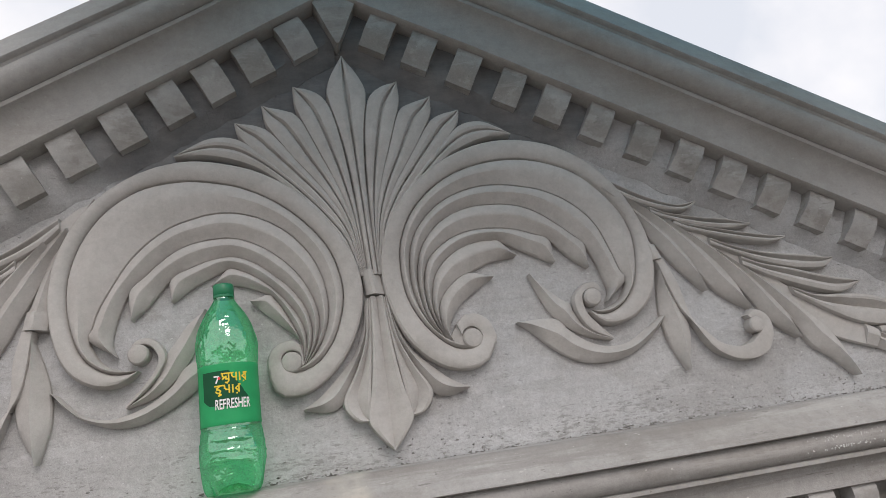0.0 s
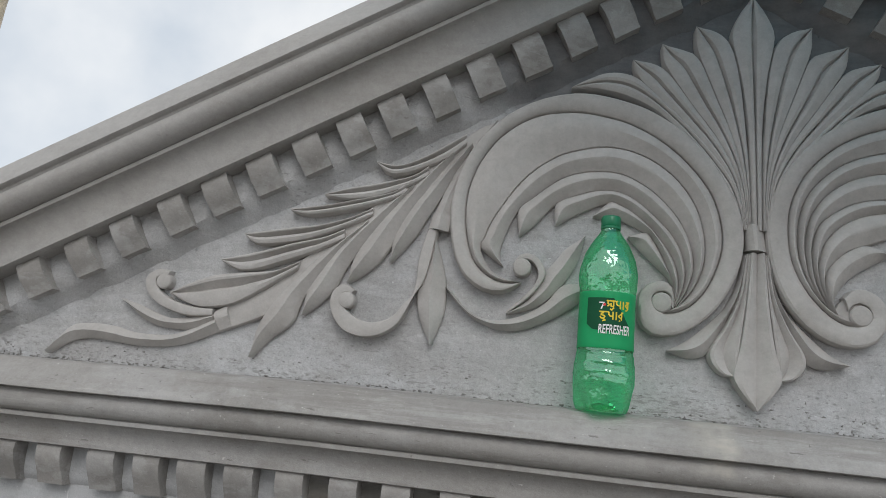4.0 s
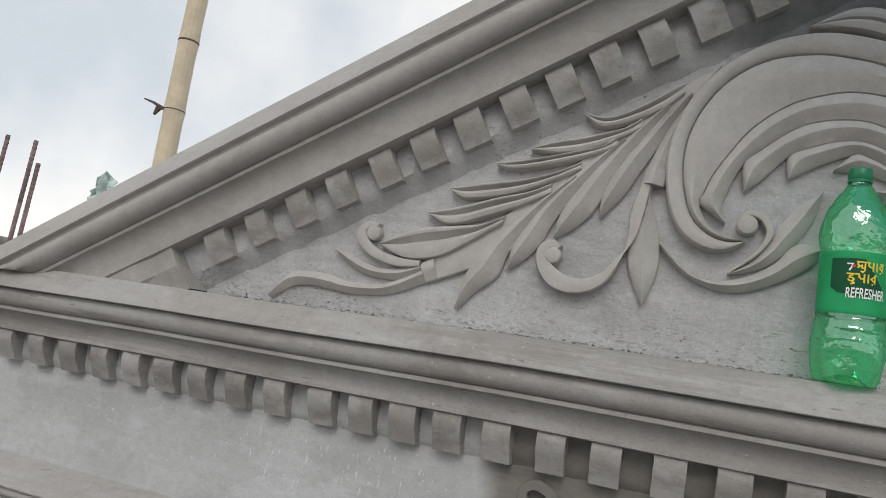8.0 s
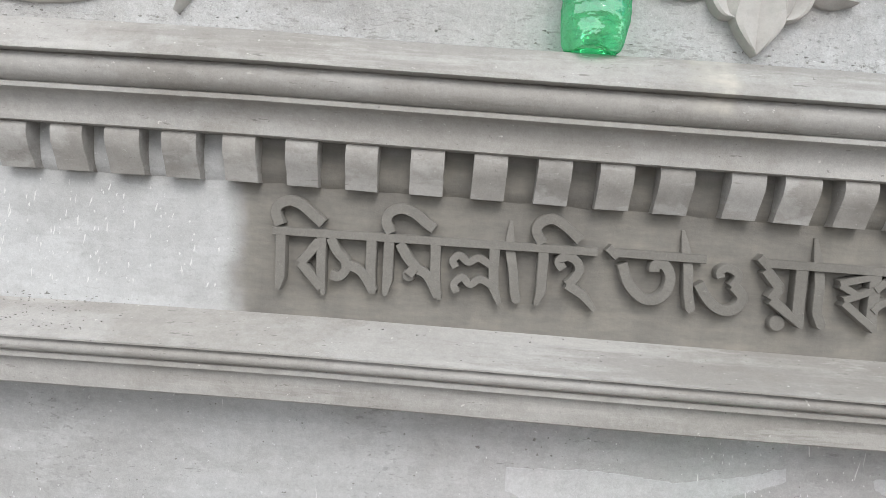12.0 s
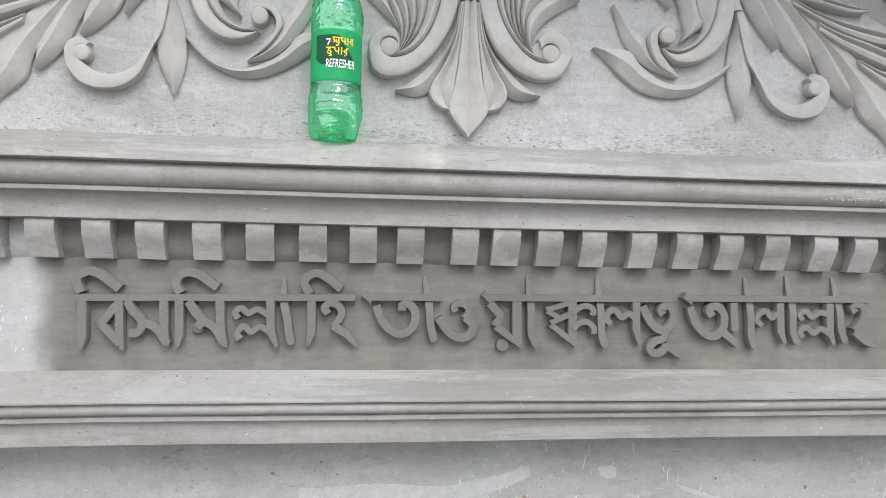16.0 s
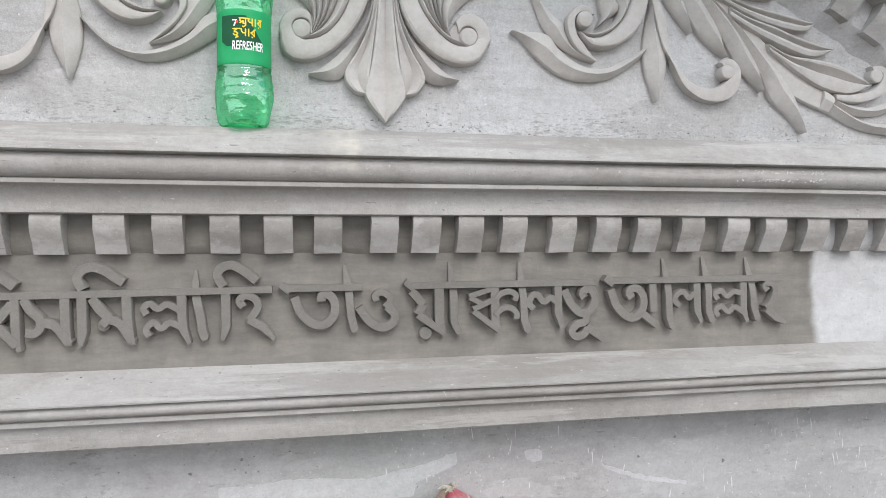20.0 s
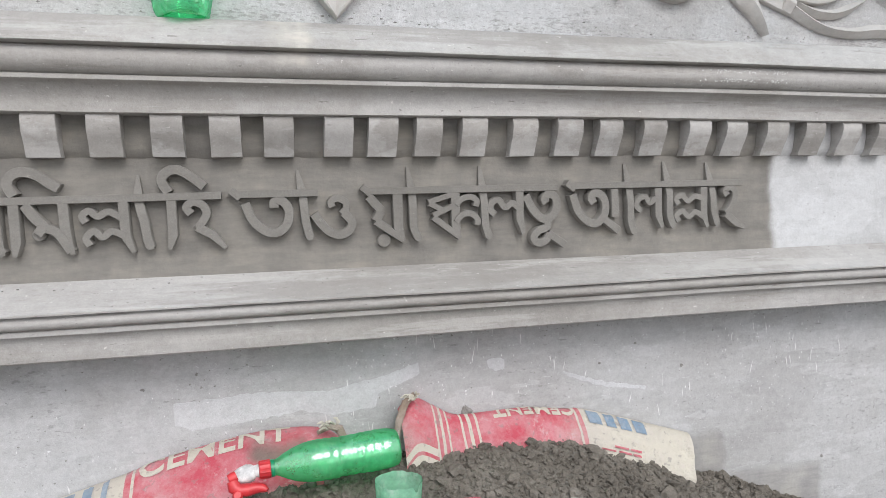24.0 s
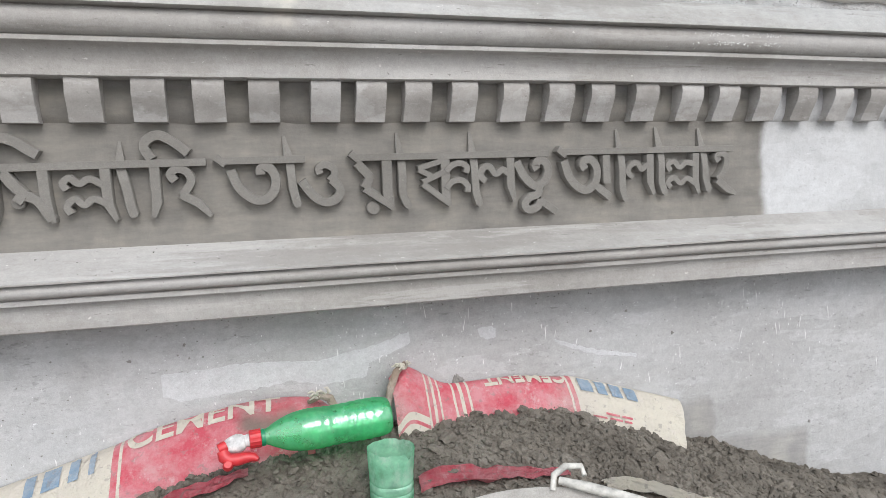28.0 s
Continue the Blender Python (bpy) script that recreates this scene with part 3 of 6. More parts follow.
centre("palmette_leaf", 27, [(9, 646), (10, 741), (13, 828), (22, 914), (34, 977), (36, 1007), (22, 1043), (0, 1076)])
centre("drop_leaf", 26, [(12, 608), (17, 538), (26, 464), (37, 414), (35, 396), (17, 371), (0, 354)])
both("drop_leaf", "valley", 24, [(17, 606), (27, 539), (48, 487), (72, 446), (71, 424), (54, 406), (36, 404)],
     [(11, 605), (15, 538), (24, 464), (28, 437), (30, 424), (33, 412), (35, 407)])
both("drop_leaf", "ridge", 22, [(21, 604), (29, 558), (48, 515), (78, 482), (108, 455), (137, 438)],
     [(16, 603), (25, 539), (46, 490), (71, 441), (100, 428), (137, 436)])
HOLDERS = SCROLLS
blade("scroll_rim", "rim", 26, [(187, 507), (185, 483), (173, 466), (152, 459), (119, 465), (81, 491), (51, 528), (29, 576), (21, 620), (25, 666), (44, 714), (76, 767), (120, 815), (179, 854), (245, 876), (304, 883), (370, 869), (430, 836), (475, 789), (505, 730), (516, 673), (514, 623), (503, 574), (483, 537), (453, 515), (424, 509), (398, 517), (382, 531)],
      [(162, 517), (156, 505), (145, 497), (126, 500), (101, 514), (75, 548), (56, 603), (56, 651), (71, 702), (101, 747), (148, 792), (206, 826), (258, 841), (311, 847), (375, 837), (428, 804), (464, 758), (485, 703), (489, 652), (483, 609), (468, 566), (443, 541), (416, 530), (383, 530)], SCROLLS[0], -1)
blade("scroll_band", "round", 25, [(145, 497), (126, 500), (101, 514), (75, 548), (56, 603), (56, 651), (71, 702), (101, 747), (148, 792), (206, 826), (258, 841), (311, 847), (375, 837), (428, 804), (464, 758), (485, 703), (489, 652), (483, 609), (468, 566), (443, 541), (416, 530), (383, 530)],
      [(122, 511), (98, 543), (83, 585), (83, 633), (97, 682), (125, 725), (162, 757), (204, 777), (246, 784), (285, 779), (335, 762), (385, 723), (420, 674), (442, 634), (451, 607), (457, 589), (452, 574), (438, 552), (417, 539), (393, 533)], SCROLLS[0], -1)
blade("scroll_lobe", "shell", 25, [(122, 511), (98, 543), (83, 585), (83, 633), (97, 682), (125, 725), (162, 757), (204, 777), (246, 784), (285, 779), (335, 762), (385, 723), (420, 674), (442, 634), (451, 607), (457, 589), (415, 558)],
      [(125, 511), (108, 540), (99, 579), (105, 618), (122, 655), (149, 689), (183, 717), (224, 736), (269, 738), (310, 729), (341, 711), (371, 685), (396, 660), (411, 629), (421, 596), (422, 575), (415, 558)], SCROLLS[0], -1)
blade("scroll_lobe", "shell", 24, [(125, 511), (108, 540), (99, 579), (105, 618), (122, 655), (149, 689), (183, 717), (224, 736), (269, 738), (310, 729), (341, 711), (371, 685), (396, 660), (392, 613)],
      [(128, 510), (116, 538), (112, 568), (119, 603), (138, 636), (166, 665), (196, 690), (228, 704), (259, 704), (291, 695), (331, 676), (364, 639), (392, 613)], SCROLLS[0], -1)
blade("scroll_lobe", "shell", 23, [(128, 510), (116, 538), (112, 568), (119, 603), (138, 636), (166, 665), (196, 690), (228, 704), (259, 704), (291, 695), (331, 676), (330, 637)],
      [(131, 510), (124, 532), (123, 560), (131, 588), (149, 617), (171, 644), (197, 666), (219, 679), (241, 684), (291, 662), (330, 637)], SCROLLS[0], -1)
blade("scroll_lobe", "shell", 22, [(131, 510), (124, 532), (123, 560), (131, 588), (149, 617), (171, 644), (197, 666), (219, 679), (241, 684), (267, 656)],
      [(134, 509), (130, 527), (132, 548), (142, 576), (154, 602), (166, 622), (178, 634), (222, 654), (267, 656)], SCROLLS[0], -1)
blade("scroll_lobe", "shell", 21, [(134, 509), (130, 527), (132, 548), (142, 576), (154, 602), (166, 622), (178, 634), (207, 624)],
      [(136, 510), (131, 532), (136, 554), (154, 573), (179, 596), (207, 624)], SCROLLS[0], -1)
blade("volute", "flat", 22, [(129, 503), (133, 542), (151, 552), (173, 544), (186, 527), (188, 505)],
      [(134, 512), (134, 524), (145, 532), (158, 530), (164, 520), (163, 512)], SCROLLS[0], -1)
knob_at("volute_eye", (149, 515), 17, 22, -1)
blade("crescent_leaf", "ridge", 21, [(267, 529), (284, 504), (308, 485), (342, 465), (382, 450), (421, 449), (462, 465), (491, 489), (513, 515)],
      [(268, 532), (290, 537), (314, 531), (337, 502), (366, 481), (399, 468), (433, 464), (468, 476), (504, 511)], SCROLLS[0], -1)
blade("crescent_leaf", "ridge", 19, [(278, 620), (287, 579), (302, 549), (314, 531), (337, 505), (366, 486), (403, 476)],
      [(280, 620), (309, 598), (326, 575), (341, 555), (352, 529), (372, 501), (403, 477)], SCROLLS[0], -1)
blade("curl", "flat", 18, [(403, 477), (369, 504), (349, 529), (341, 552), (353, 575), (371, 584), (389, 579), (396, 567)],
      [(404, 479), (378, 507), (361, 527), (354, 547), (361, 564), (373, 572), (382, 569), (387, 563)], SCROLLS[0], -1)
knob_at("curl_eye", (382, 557), 16, 25, -1)
blade("scroll_rim", "rim", 26, [(196, 509), (179, 478), (149, 465), (114, 469), (80, 488), (48, 522), (24, 573), (13, 630), (17, 687), (36, 741), (77, 797), (139, 845), (217, 876), (292, 881), (373, 860), (439, 814), (484, 754), (511, 684), (516, 621), (506, 575), (486, 542), (452, 517), (412, 509), (387, 517), (372, 538)],
      [(170, 518), (163, 506), (149, 500), (127, 503), (102, 520), (73, 555), (53, 601), (48, 654), (55, 704), (82, 757), (130, 803), (194, 833), (269, 843), (342, 832), (410, 798), (461, 742), (485, 679), (482, 619), (469, 581), (446, 551), (417, 534), (394, 532), (374, 539)], SCROLLS[1], 1)
blade("scroll_band", "round", 25, [(149, 500), (127, 503), (102, 520), (73, 555), (53, 601), (48, 654), (55, 704), (82, 757), (130, 803), (194, 833), (269, 843), (342, 832), (410, 798), (461, 742), (485, 679), (482, 619), (469, 581), (446, 551), (417, 534), (394, 532), (374, 539)],
      [(113, 518), (84, 552), (67, 600), (64, 650), (73, 696), (95, 734), (133, 768), (180, 788), (229, 795), (277, 790), (332, 775), (383, 744), (419, 701), (437, 649), (447, 609), (455, 587), (447, 567), (429, 550), (403, 540), (380, 538)], SCROLLS[1], 1)
blade("scroll_lobe", "shell", 25, [(113, 518), (84, 552), (67, 600), (64, 650), (73, 696), (95, 734), (133, 768), (180, 788), (229, 795), (277, 790), (332, 775), (383, 744), (419, 701), (437, 649), (447, 609), (455, 587), (410, 553)],
      [(101, 527), (82, 566), (76, 611), (78, 649), (90, 687), (116, 721), (150, 744), (191, 756), (231, 757), (271, 752), (308, 737), (344, 710), (371, 685), (392, 663), (408, 627), (416, 592), (420, 573), (410, 553)], SCROLLS[1], 1)
blade("scroll_lobe", "shell", 24, [(101, 527), (82, 566), (76, 611), (78, 649), (90, 687), (116, 721), (150, 744), (191, 756), (231, 757), (271, 752), (308, 737), (344, 710), (371, 685), (392, 663), (389, 619)],
      [(108, 525), (93, 562), (86, 599), (89, 637), (101, 667), (126, 689), (157, 705), (193, 712), (228, 711), (263, 706), (293, 695), (327, 679), (355, 647), (389, 619)], SCROLLS[1], 1)
blade("scroll_lobe", "shell", 23, [(108, 525), (93, 562), (86, 599), (89, 637), (101, 667), (126, 689), (157, 705), (193, 712), (228, 711), (263, 706), (293, 695), (327, 679), (327, 635)],
      [(112, 521), (100, 554), (96, 584), (100, 613), (110, 639), (132, 664), (161, 681), (193, 689), (217, 689), (234, 686), (279, 661), (327, 635)], SCROLLS[1], 1)
blade("scroll_lobe", "shell", 22, [(112, 521), (100, 554), (96, 584), (100, 613), (110, 639), (132, 664), (161, 681), (193, 689), (217, 689), (234, 686), (258, 655)],
      [(117, 519), (108, 539), (106, 565), (110, 587), (125, 608), (146, 625), (171, 634), (211, 649), (258, 655)], SCROLLS[1], 1)
blade("scroll_lobe", "shell", 21, [(117, 519), (108, 539), (106, 565), (110, 587), (125, 608), (146, 625), (171, 634), (210, 621)],
      [(124, 518), (120, 537), (127, 556), (147, 581), (177, 602), (210, 621)], SCROLLS[1], 1)
blade("volute", "flat", 22, [(130, 545), (144, 558), (165, 560), (187, 546), (197, 520), (196, 505)],
      [(137, 523), (143, 532), (154, 536), (165, 531), (170, 521), (170, 516)], SCROLLS[1], 1)
knob_at("volute_eye", (155, 517), 17, 22, 1)
blade("crescent_leaf", "ridge", 21, [(238, 535), (261, 518), (293, 485), (332, 458), (375, 447), (429, 452), (473, 474), (502, 497), (514, 513)],
      [(238, 535), (276, 537), (313, 533), (332, 511), (358, 490), (393, 475), (435, 476), (474, 495), (508, 515)], SCROLLS[1], 1)
blade("crescent_leaf", "ridge", 19, [(275, 619), (285, 588), (298, 554), (313, 533), (336, 511), (370, 493), (406, 484)],
      [(277, 619), (302, 594), (325, 571), (343, 557), (348, 540), (366, 511), (406, 485)], SCROLLS[1], 1)
blade("curl", "flat", 18, [(406, 485), (372, 503), (352, 532), (348, 562), (359, 580), (379, 592), (398, 589), (405, 577)],
      [(408, 488), (386, 515), (371, 534), (366, 553), (367, 568), (377, 577), (388, 578), (395, 573)], SCROLLS[1], 1)
knob_at("curl_eye", (383, 563), 16, 25, 1)
for hub, side in (((148, 512), -1), ((154, 514), 1)):
    knob_at("volute_disc", hub, 36, 14, side)
HOLDERS = WINGS
both("stem", "flat", 12, [(447, 835), (478, 822), (521, 787), (574, 743), (627, 694), (690, 635), (754, 575), (820, 515), (879, 468), (937, 443)],
     [(447, 833), (466, 793), (493, 745), (536, 702), (592, 650), (654, 593), (720, 524), (785, 465), (865, 425), (927, 403)])
both("wing_leaf", "ridge", 25, [(489, 793), (543, 726), (583, 671), (608, 624), (619, 585), (618, 546)],
     [(485, 782), (515, 729), (536, 684), (557, 641), (580, 595), (618, 545)])
both("wing_leaf", "ridge", 24, [(525, 776), (589, 710), (642, 642), (673, 588), (692, 542), (695, 504)],
     [(518, 760), (571, 679), (617, 585), (636, 550), (666, 521), (694, 503)])
both("wing_leaf", "ridge", 24, [(589, 710), (661, 646), (716, 584), (752, 526), (774, 475), (773, 440)],
     [(587, 694), (646, 611), (696, 540), (719, 491), (745, 461), (772, 439)])
both("wing_leaf", "ridge", 24, [(669, 631), (738, 570), (792, 511), (838, 457), (861, 406), (865, 358)],
     [(665, 615), (717, 553), (775, 473), (792, 425), (830, 393), (863, 357)])
both("wing_leaf", "cut", 23, [(500, 808), (522, 794), (567, 764), (618, 743), (665, 746)],
     [(498, 787), (528, 760), (573, 737), (621, 723), (646, 727), (666, 744)])
both("wing_leaf", "cut", 23, [(564, 743), (591, 724), (658, 704), (713, 692), (761, 675)],
     [(562, 722), (598, 701), (655, 676), (710, 667), (759, 671)])
both("wing_leaf", "cut", 23, [(608, 704), (631, 687), (695, 669), (756, 654), (824, 641)],
     [(597, 688), (629, 671), (692, 649), (763, 632), (800, 630), (823, 637)])
both("wing_leaf", "cut", 23, [(662, 653), (705, 631), (760, 613), (834, 600), (908, 585)],
     [(660, 637), (722, 604), (787, 578), (845, 566), (885, 566), (906, 581)])
both("wing_leaf", "cut", 23, [(712, 607), (751, 588), (808, 572), (871, 552), (946, 534)],
     [(709, 586), (762, 557), (813, 536), (876, 516), (910, 516), (944, 530)])
both("wing_leaf", "cut", 24, [(791, 536), (837, 516), (898, 511), (954, 503), (999, 485), (1035, 465)],
     [(794, 520), (823, 501), (858, 478), (910, 452), (966, 442), (1003, 449), (1033, 463)])
both("tail_joint", "round", 20.5, [(921, 451), (930, 447), (939, 442), (945, 438)],
     [(908, 411), (916, 407), (924, 404), (929, 402)])
both("tail_leaf", "ridge", 21, [(942, 429), (982, 405), (1018, 390), (1051, 386), (1101, 387), (1142, 395), (1194, 396), (1232, 385), (1265, 341)],
     [(930, 404), (978, 381), (1023, 368), (1084, 363), (1148, 367), (1188, 368), (1225, 359), (1263, 333)])
both("tail_leaf", "ridge", 20, [(945, 437), (986, 424), (1028, 419), (1060, 425), (1094, 437), (1132, 447)],
     [(940, 418), (982, 402), (1024, 400), (1055, 403), (1084, 413), (1107, 428), (1130, 445)])
both("tail_curl", "flat", 20, [(946, 428), (993, 425), (1037, 434), (1070, 451), (1088, 476), (1085, 496), (1065, 508), (1042, 505)],
     [(946, 442), (990, 444), (1026, 451), (1050, 462), (1063, 476), (1067, 487), (1059, 493), (1046, 492)])
knob("tail_eye", (1052, 485), 15, 20)
both("small_scroll", "flat", 22, [(552, 618), (564, 561), (566, 501), (586, 444), (619, 417), (659, 410), (695, 421), (717, 447), (723, 474), (716, 492), (696, 501), (678, 491)],
     [(534, 614), (541, 558), (552, 512), (580, 477), (603, 449), (635, 437), (663, 440), (684, 451), (699, 464), (702, 476), (695, 484), (685, 481)])
knob("small_eye", (691, 472), 15, 23)
both("spike_leaf", "ridge", 24, [(537, 594), (549, 547), (561, 501), (558, 467), (545, 434), (530, 407)],
     [(535, 594), (521, 550), (512, 513), (510, 472), (518, 437), (529, 406)])
both("band_stem", "ridge", 22, [(447, 837), (476, 801), (508, 750), (529, 702), (546, 648)],
     [(445, 835), (462, 798), (485, 751), (502, 698), (512, 644)])
both("band", "round", 27, [(547, 648), (548, 641), (551, 625), (554, 617)],
     [(512, 645), (512, 638), (513, 624), (515, 614)])
blade("knot", "round", 27, [(-19, 602), (-17, 606), (-17, 645), (-19, 650)], [(19, 602), (17, 606), (17, 645), (19, 650)], PALMETTE, 1)


# ---- inscription ----
def glyph(name, *strokes):
    """One raised letter from pen strokes: curved or straight lines (millimetres) of an even width."""
    bm = bmesh.new()
    for n, (how, wide, pts) in enumerate(strokes):
        if how == "o":
            # a round dot
            at = [(f * wide * math.cos(k * math.tau / 20), f * wide * math.sin(k * math.tau / 20), y) for f, y in ((1.05, -0.004), (1.0, 0.0115), (0.88, 0.0128)) for k in range(20)]
            vs = [bm.verts.new(((pts[0][0] + x) / 1000, FRIEZE_Y - y, 2 + (pts[0][1] + z) / 1000)) for x, z, y in at]
            for r in (0, 20):
                for k in range(20):
                    m = (k + 1) % 20
                    bm.faces.new((vs[r + k], vs[r + m], vs[r + 20 + m], vs[r + 20 + k]))
            bm.faces.new(vs[40:])
            continue
        line = smooth_line([(*p, 0) for p in pts], 6 * len(pts), how == "c") if how in "ct" else [Vector((*p, 0)) for p in pts]
        rise = 0.0185 + 0.0003 * n + (0.0004 if name == "headline" else 0.0)
        brow = rise - 0.001
        cols = []
        for i, p in enumerate(line):
            d = (line[min(i + 1, len(line) - 1)] - line[max(i - 1, 0)]).normalized()
            k = Vector((-d.y, d.x, 0)) * wide * 0.56
            lift = 1.0
            if how == "t":
                # the long stroke rises out of the wall and ends in a point
                lift = min(1.0, 0.15 + 1.7 * i / len(line))
                k = k * min(1.0, 0.35 + 2.4 * i / len(line)) * (0.5 if i == len(line) - 1 else 1.0)
            if how == "s" and i == len(line) - 1 and len(line) > 2:
                k = k * 0.45
            cols.append([bm.verts.new(((p.x + k.x * f) / 1000, FRIEZE_Y - y * (lift if y > 0 else 1.0), 2 + (p.y + k.y * f) / 1000)) for f, y in ((1.03, -0.004), (1.0, brow), (0.9, rise), (-0.9, rise), (-1.0, brow), (-1.03, -0.004))])
        for a, b in zip(cols, cols[1:]):
            for i in range(5):
                bm.faces.new((a[i], a[i + 1], b[i + 1], b[i]))
        bm.faces.new(cols[0])
        bm.faces.new(cols[-1][::-1])
    return put(name, bm, FRESH, INSCRIPTION, smooth=True)


INSCRIPTION = thing("inscription", "raised Bengali lettering of fresh dark cement on the frieze", "inscription")
# word 1
glyph("headline", ("s", 11, [(-681, 49), (-200, 55)]))
glyph("letter", ("s", 14, [(-668, 50), (-666, -19), (-669, -39)]), ("c", 14, [(-670, 58), (-677, 75), (-673, 88), (-657, 95), (-639, 90), (-623, 78), (-606, 65)]))
glyph("letter", ("s", 13, [(-607, 50), (-605, -8), (-600, -41)]), ("s", 13, [(-610, 38), (-636, 4)]), ("s", 13, [(-636, 4), (-603, -31)]))
glyph("letter", ("s", 14, [(-532, 50), (-531, 0), (-524, -33)]), ("c", 13, [(-593, 45), (-583, 26), (-570, 13), (-568, -1), (-578, -12), (-590, -10)]), ("c", 13, [(-568, 7), (-549, 1), (-537, -11), (-525, -30)]))
glyph("letter", ("s", 14, [(-506, 50), (-505, -13), (-508, -35)]), ("c", 14, [(-504, 59), (-512, 75), (-507, 89), (-490, 96), (-470, 90), (-455, 79), (-441, 70)]))
glyph("letter", ("s", 14, [(-437, 51), (-435, 4), (-426, -34)]), ("c", 14, [(-490, 45), (-478, 26), (-463, 10)]), ("c", 13, [(-466, 10), (-446, 0), (-428, -30)]), ("o", 10, [(-474, -2)]), ("s", 13, [(-474, -1), (-466, 10)]))
glyph("letter", ("s", 14, [(-350, 51), (-348, -8), (-337, -34)]), ("c", 10, [(-405, 16), (-410, 26), (-400, 34), (-387, 25), (-372, 32), (-352, 22)]), ("c", 10, [(-401, -21), (-406, -9), (-394, 2), (-382, -8), (-368, 1), (-349, -7)]))
glyph("letter", ("t", 13, [(-328, 90), (-328, 51), (-319, 12), (-316, -13), (-311, -30)]))
glyph("letter", ("s", 14, [(-278, 51), (-277, -8), (-283, -31)]), ("c", 14, [(-281, 61), (-291, 79), (-285, 92), (-268, 98), (-248, 88), (-226, 70)]))
glyph("letter", ("c", 12, [(-248, 26), (-255, 36), (-245, 45), (-230, 40), (-224, 26), (-232, 11), (-240, 3)]), ("s", 13, [(-240, 4), (-215, -10), (-196, -32)]))
# word 2
glyph("headline", ("s", 11, [(-185, 63), (-170, 50)]), ("s", 11, [(-177, 56), (-43, 57)]))
glyph("letter", ("c", 14, [(-163, 41), (-150, 11), (-129, -7), (-110, -8), (-95, 6), (-92, 28), (-102, 44), (-115, 43), (-116, 33)]))
glyph("letter", ("t", 13, [(-76, 96), (-68, 52), (-64, 7), (-57, -23)]))
glyph("letter", ("c", 11, [(-19, 32), (-21, 41), (-11, 47), (3, 41), (5, 30), (-3, 20)]), ("c", 14, [(0, 22), (14, 7), (10, -8), (-7, -16), (-26, -9), (-40, 6), (-50, 21)]))
# word 3
glyph("headline", ("s", 11, [(33, 66), (49, 52)]), ("s", 11, [(41, 58), (398, 60)]))
glyph("letter", ("s", 16, [(95, 53), (96, -8), (104, -32)]), ("s", 14, [(44, 49), (66, 24)]), ("s", 14, [(66, 24), (56, 6)]), ("s", 13, [(56, 6), (76, -8), (104, -31)]), ("o", 12, [(71, -29)]))
glyph("letter", ("t", 13, [(116, 100), (122, 53), (123, -8), (134, -31)]))
glyph("letter", ("s", 15, [(200, 54), (201, -8), (208, -30)]), ("s", 9, [(151, 37), (194, 50)]), ("s", 9, [(152, 35), (182, 20)]), ("s", 9, [(159, 13), (197, 30)]), ("s", 10, [(159, 10), (206, -25)]), ("c", 10, [(201, 32), (213, 42), (229, 45), (240, 38), (238, 28)]), ("c", 10, [(201, 1), (213, 13), (229, 15), (241, 5), (241, -6)]))
glyph("letter", ("t", 13, [(250, 101), (254, 54), (257, -8), (265, -32)]))
glyph("letter", ("s", 14, [(323, 54), (324, 2), (331, -25)]), ("c", 11, [(275, 12), (266, 22), (271, 35), (282, 38), (295, 25), (308, 32), (322, 23)]))
glyph("letter", ("c", 14, [(335, 46), (349, 20), (369, 2), (387, 6), (397, 25), (393, 42), (381, 48), (372, 39), (376, 31)]), ("c", 13, [(380, 2), (377, -14), (361, -20), (351, -32), (360, -43), (376, -38), (383, -25)]), ("s", 12, [(380, -25), (414, -48)]))
# word 4
glyph("headline", ("s", 11, [(417, 68), (434, 55)]), ("s", 11, [(426, 62), (799, 64)]))
glyph("letter", ("s", 14, [(516, 55), (519, 2)]), ("c", 14, [(429, 46), (441, 14), (462, -6), (480, -9), (495, 6), (497, 29), (487, 45), (474, 47), (467, 39), (473, 29)]), ("s", 13, [(493, 0), (526, -25)]))
glyph("letter", ("t", 13, [(544, 103), (550, 55), (552, -9), (561, -33)]))
glyph("letter", ("s", 14, [(610, 55), (612, 2), (621, -22)]), ("c", 10, [(574, 12), (563, 22), (569, 35), (582, 39), (592, 27), (603, 34), (613, 27)]))
glyph("letter", ("t", 13, [(629, 107), (636, 56), (637, 0), (647, -23)]))
glyph("letter", ("s", 14, [(712, 56), (713, 2), (722, -23)]), ("c", 10, [(656, 23), (650, 34), (663, 40), (676, 29), (691, 38), (710, 34)]), ("c", 10, [(657, -10), (651, 1), (664, 9), (679, -2), (693, 7), (712, -3)]))
glyph("letter", ("t", 13, [(725, 105), (732, 56), (736, 8), (746, -21)]))
glyph("letter", ("c", 12, [(766, 39), (761, 48), (772, 55), (783, 46), (782, 28), (773, 11), (764, 3)]), ("s", 13, [(764, 2), (788, -17), (808, -27)]))


# ---- ground, platform, tarpaulin and what stands behind ----
EARTH = plain("dusty_earth", (0.17, 0.14, 0.11), 0.95, 0, 0.3, 1.5, 0.4)
SLAB = cement("slab_cement", (0.10, 0.095, 0.09), (0.13, 0.125, 0.12), (0.17, 0.165, 0.16), 0.6)
bm = bmesh.new()
bmesh.ops.create_grid(bm, x_segments=20, y_segments=20, size=600)
ground = put("ground", bm, EARTH)
ground.location.z = -2.2
tagged(ground, "bare brown earth round the building", "ground", kind="structure")
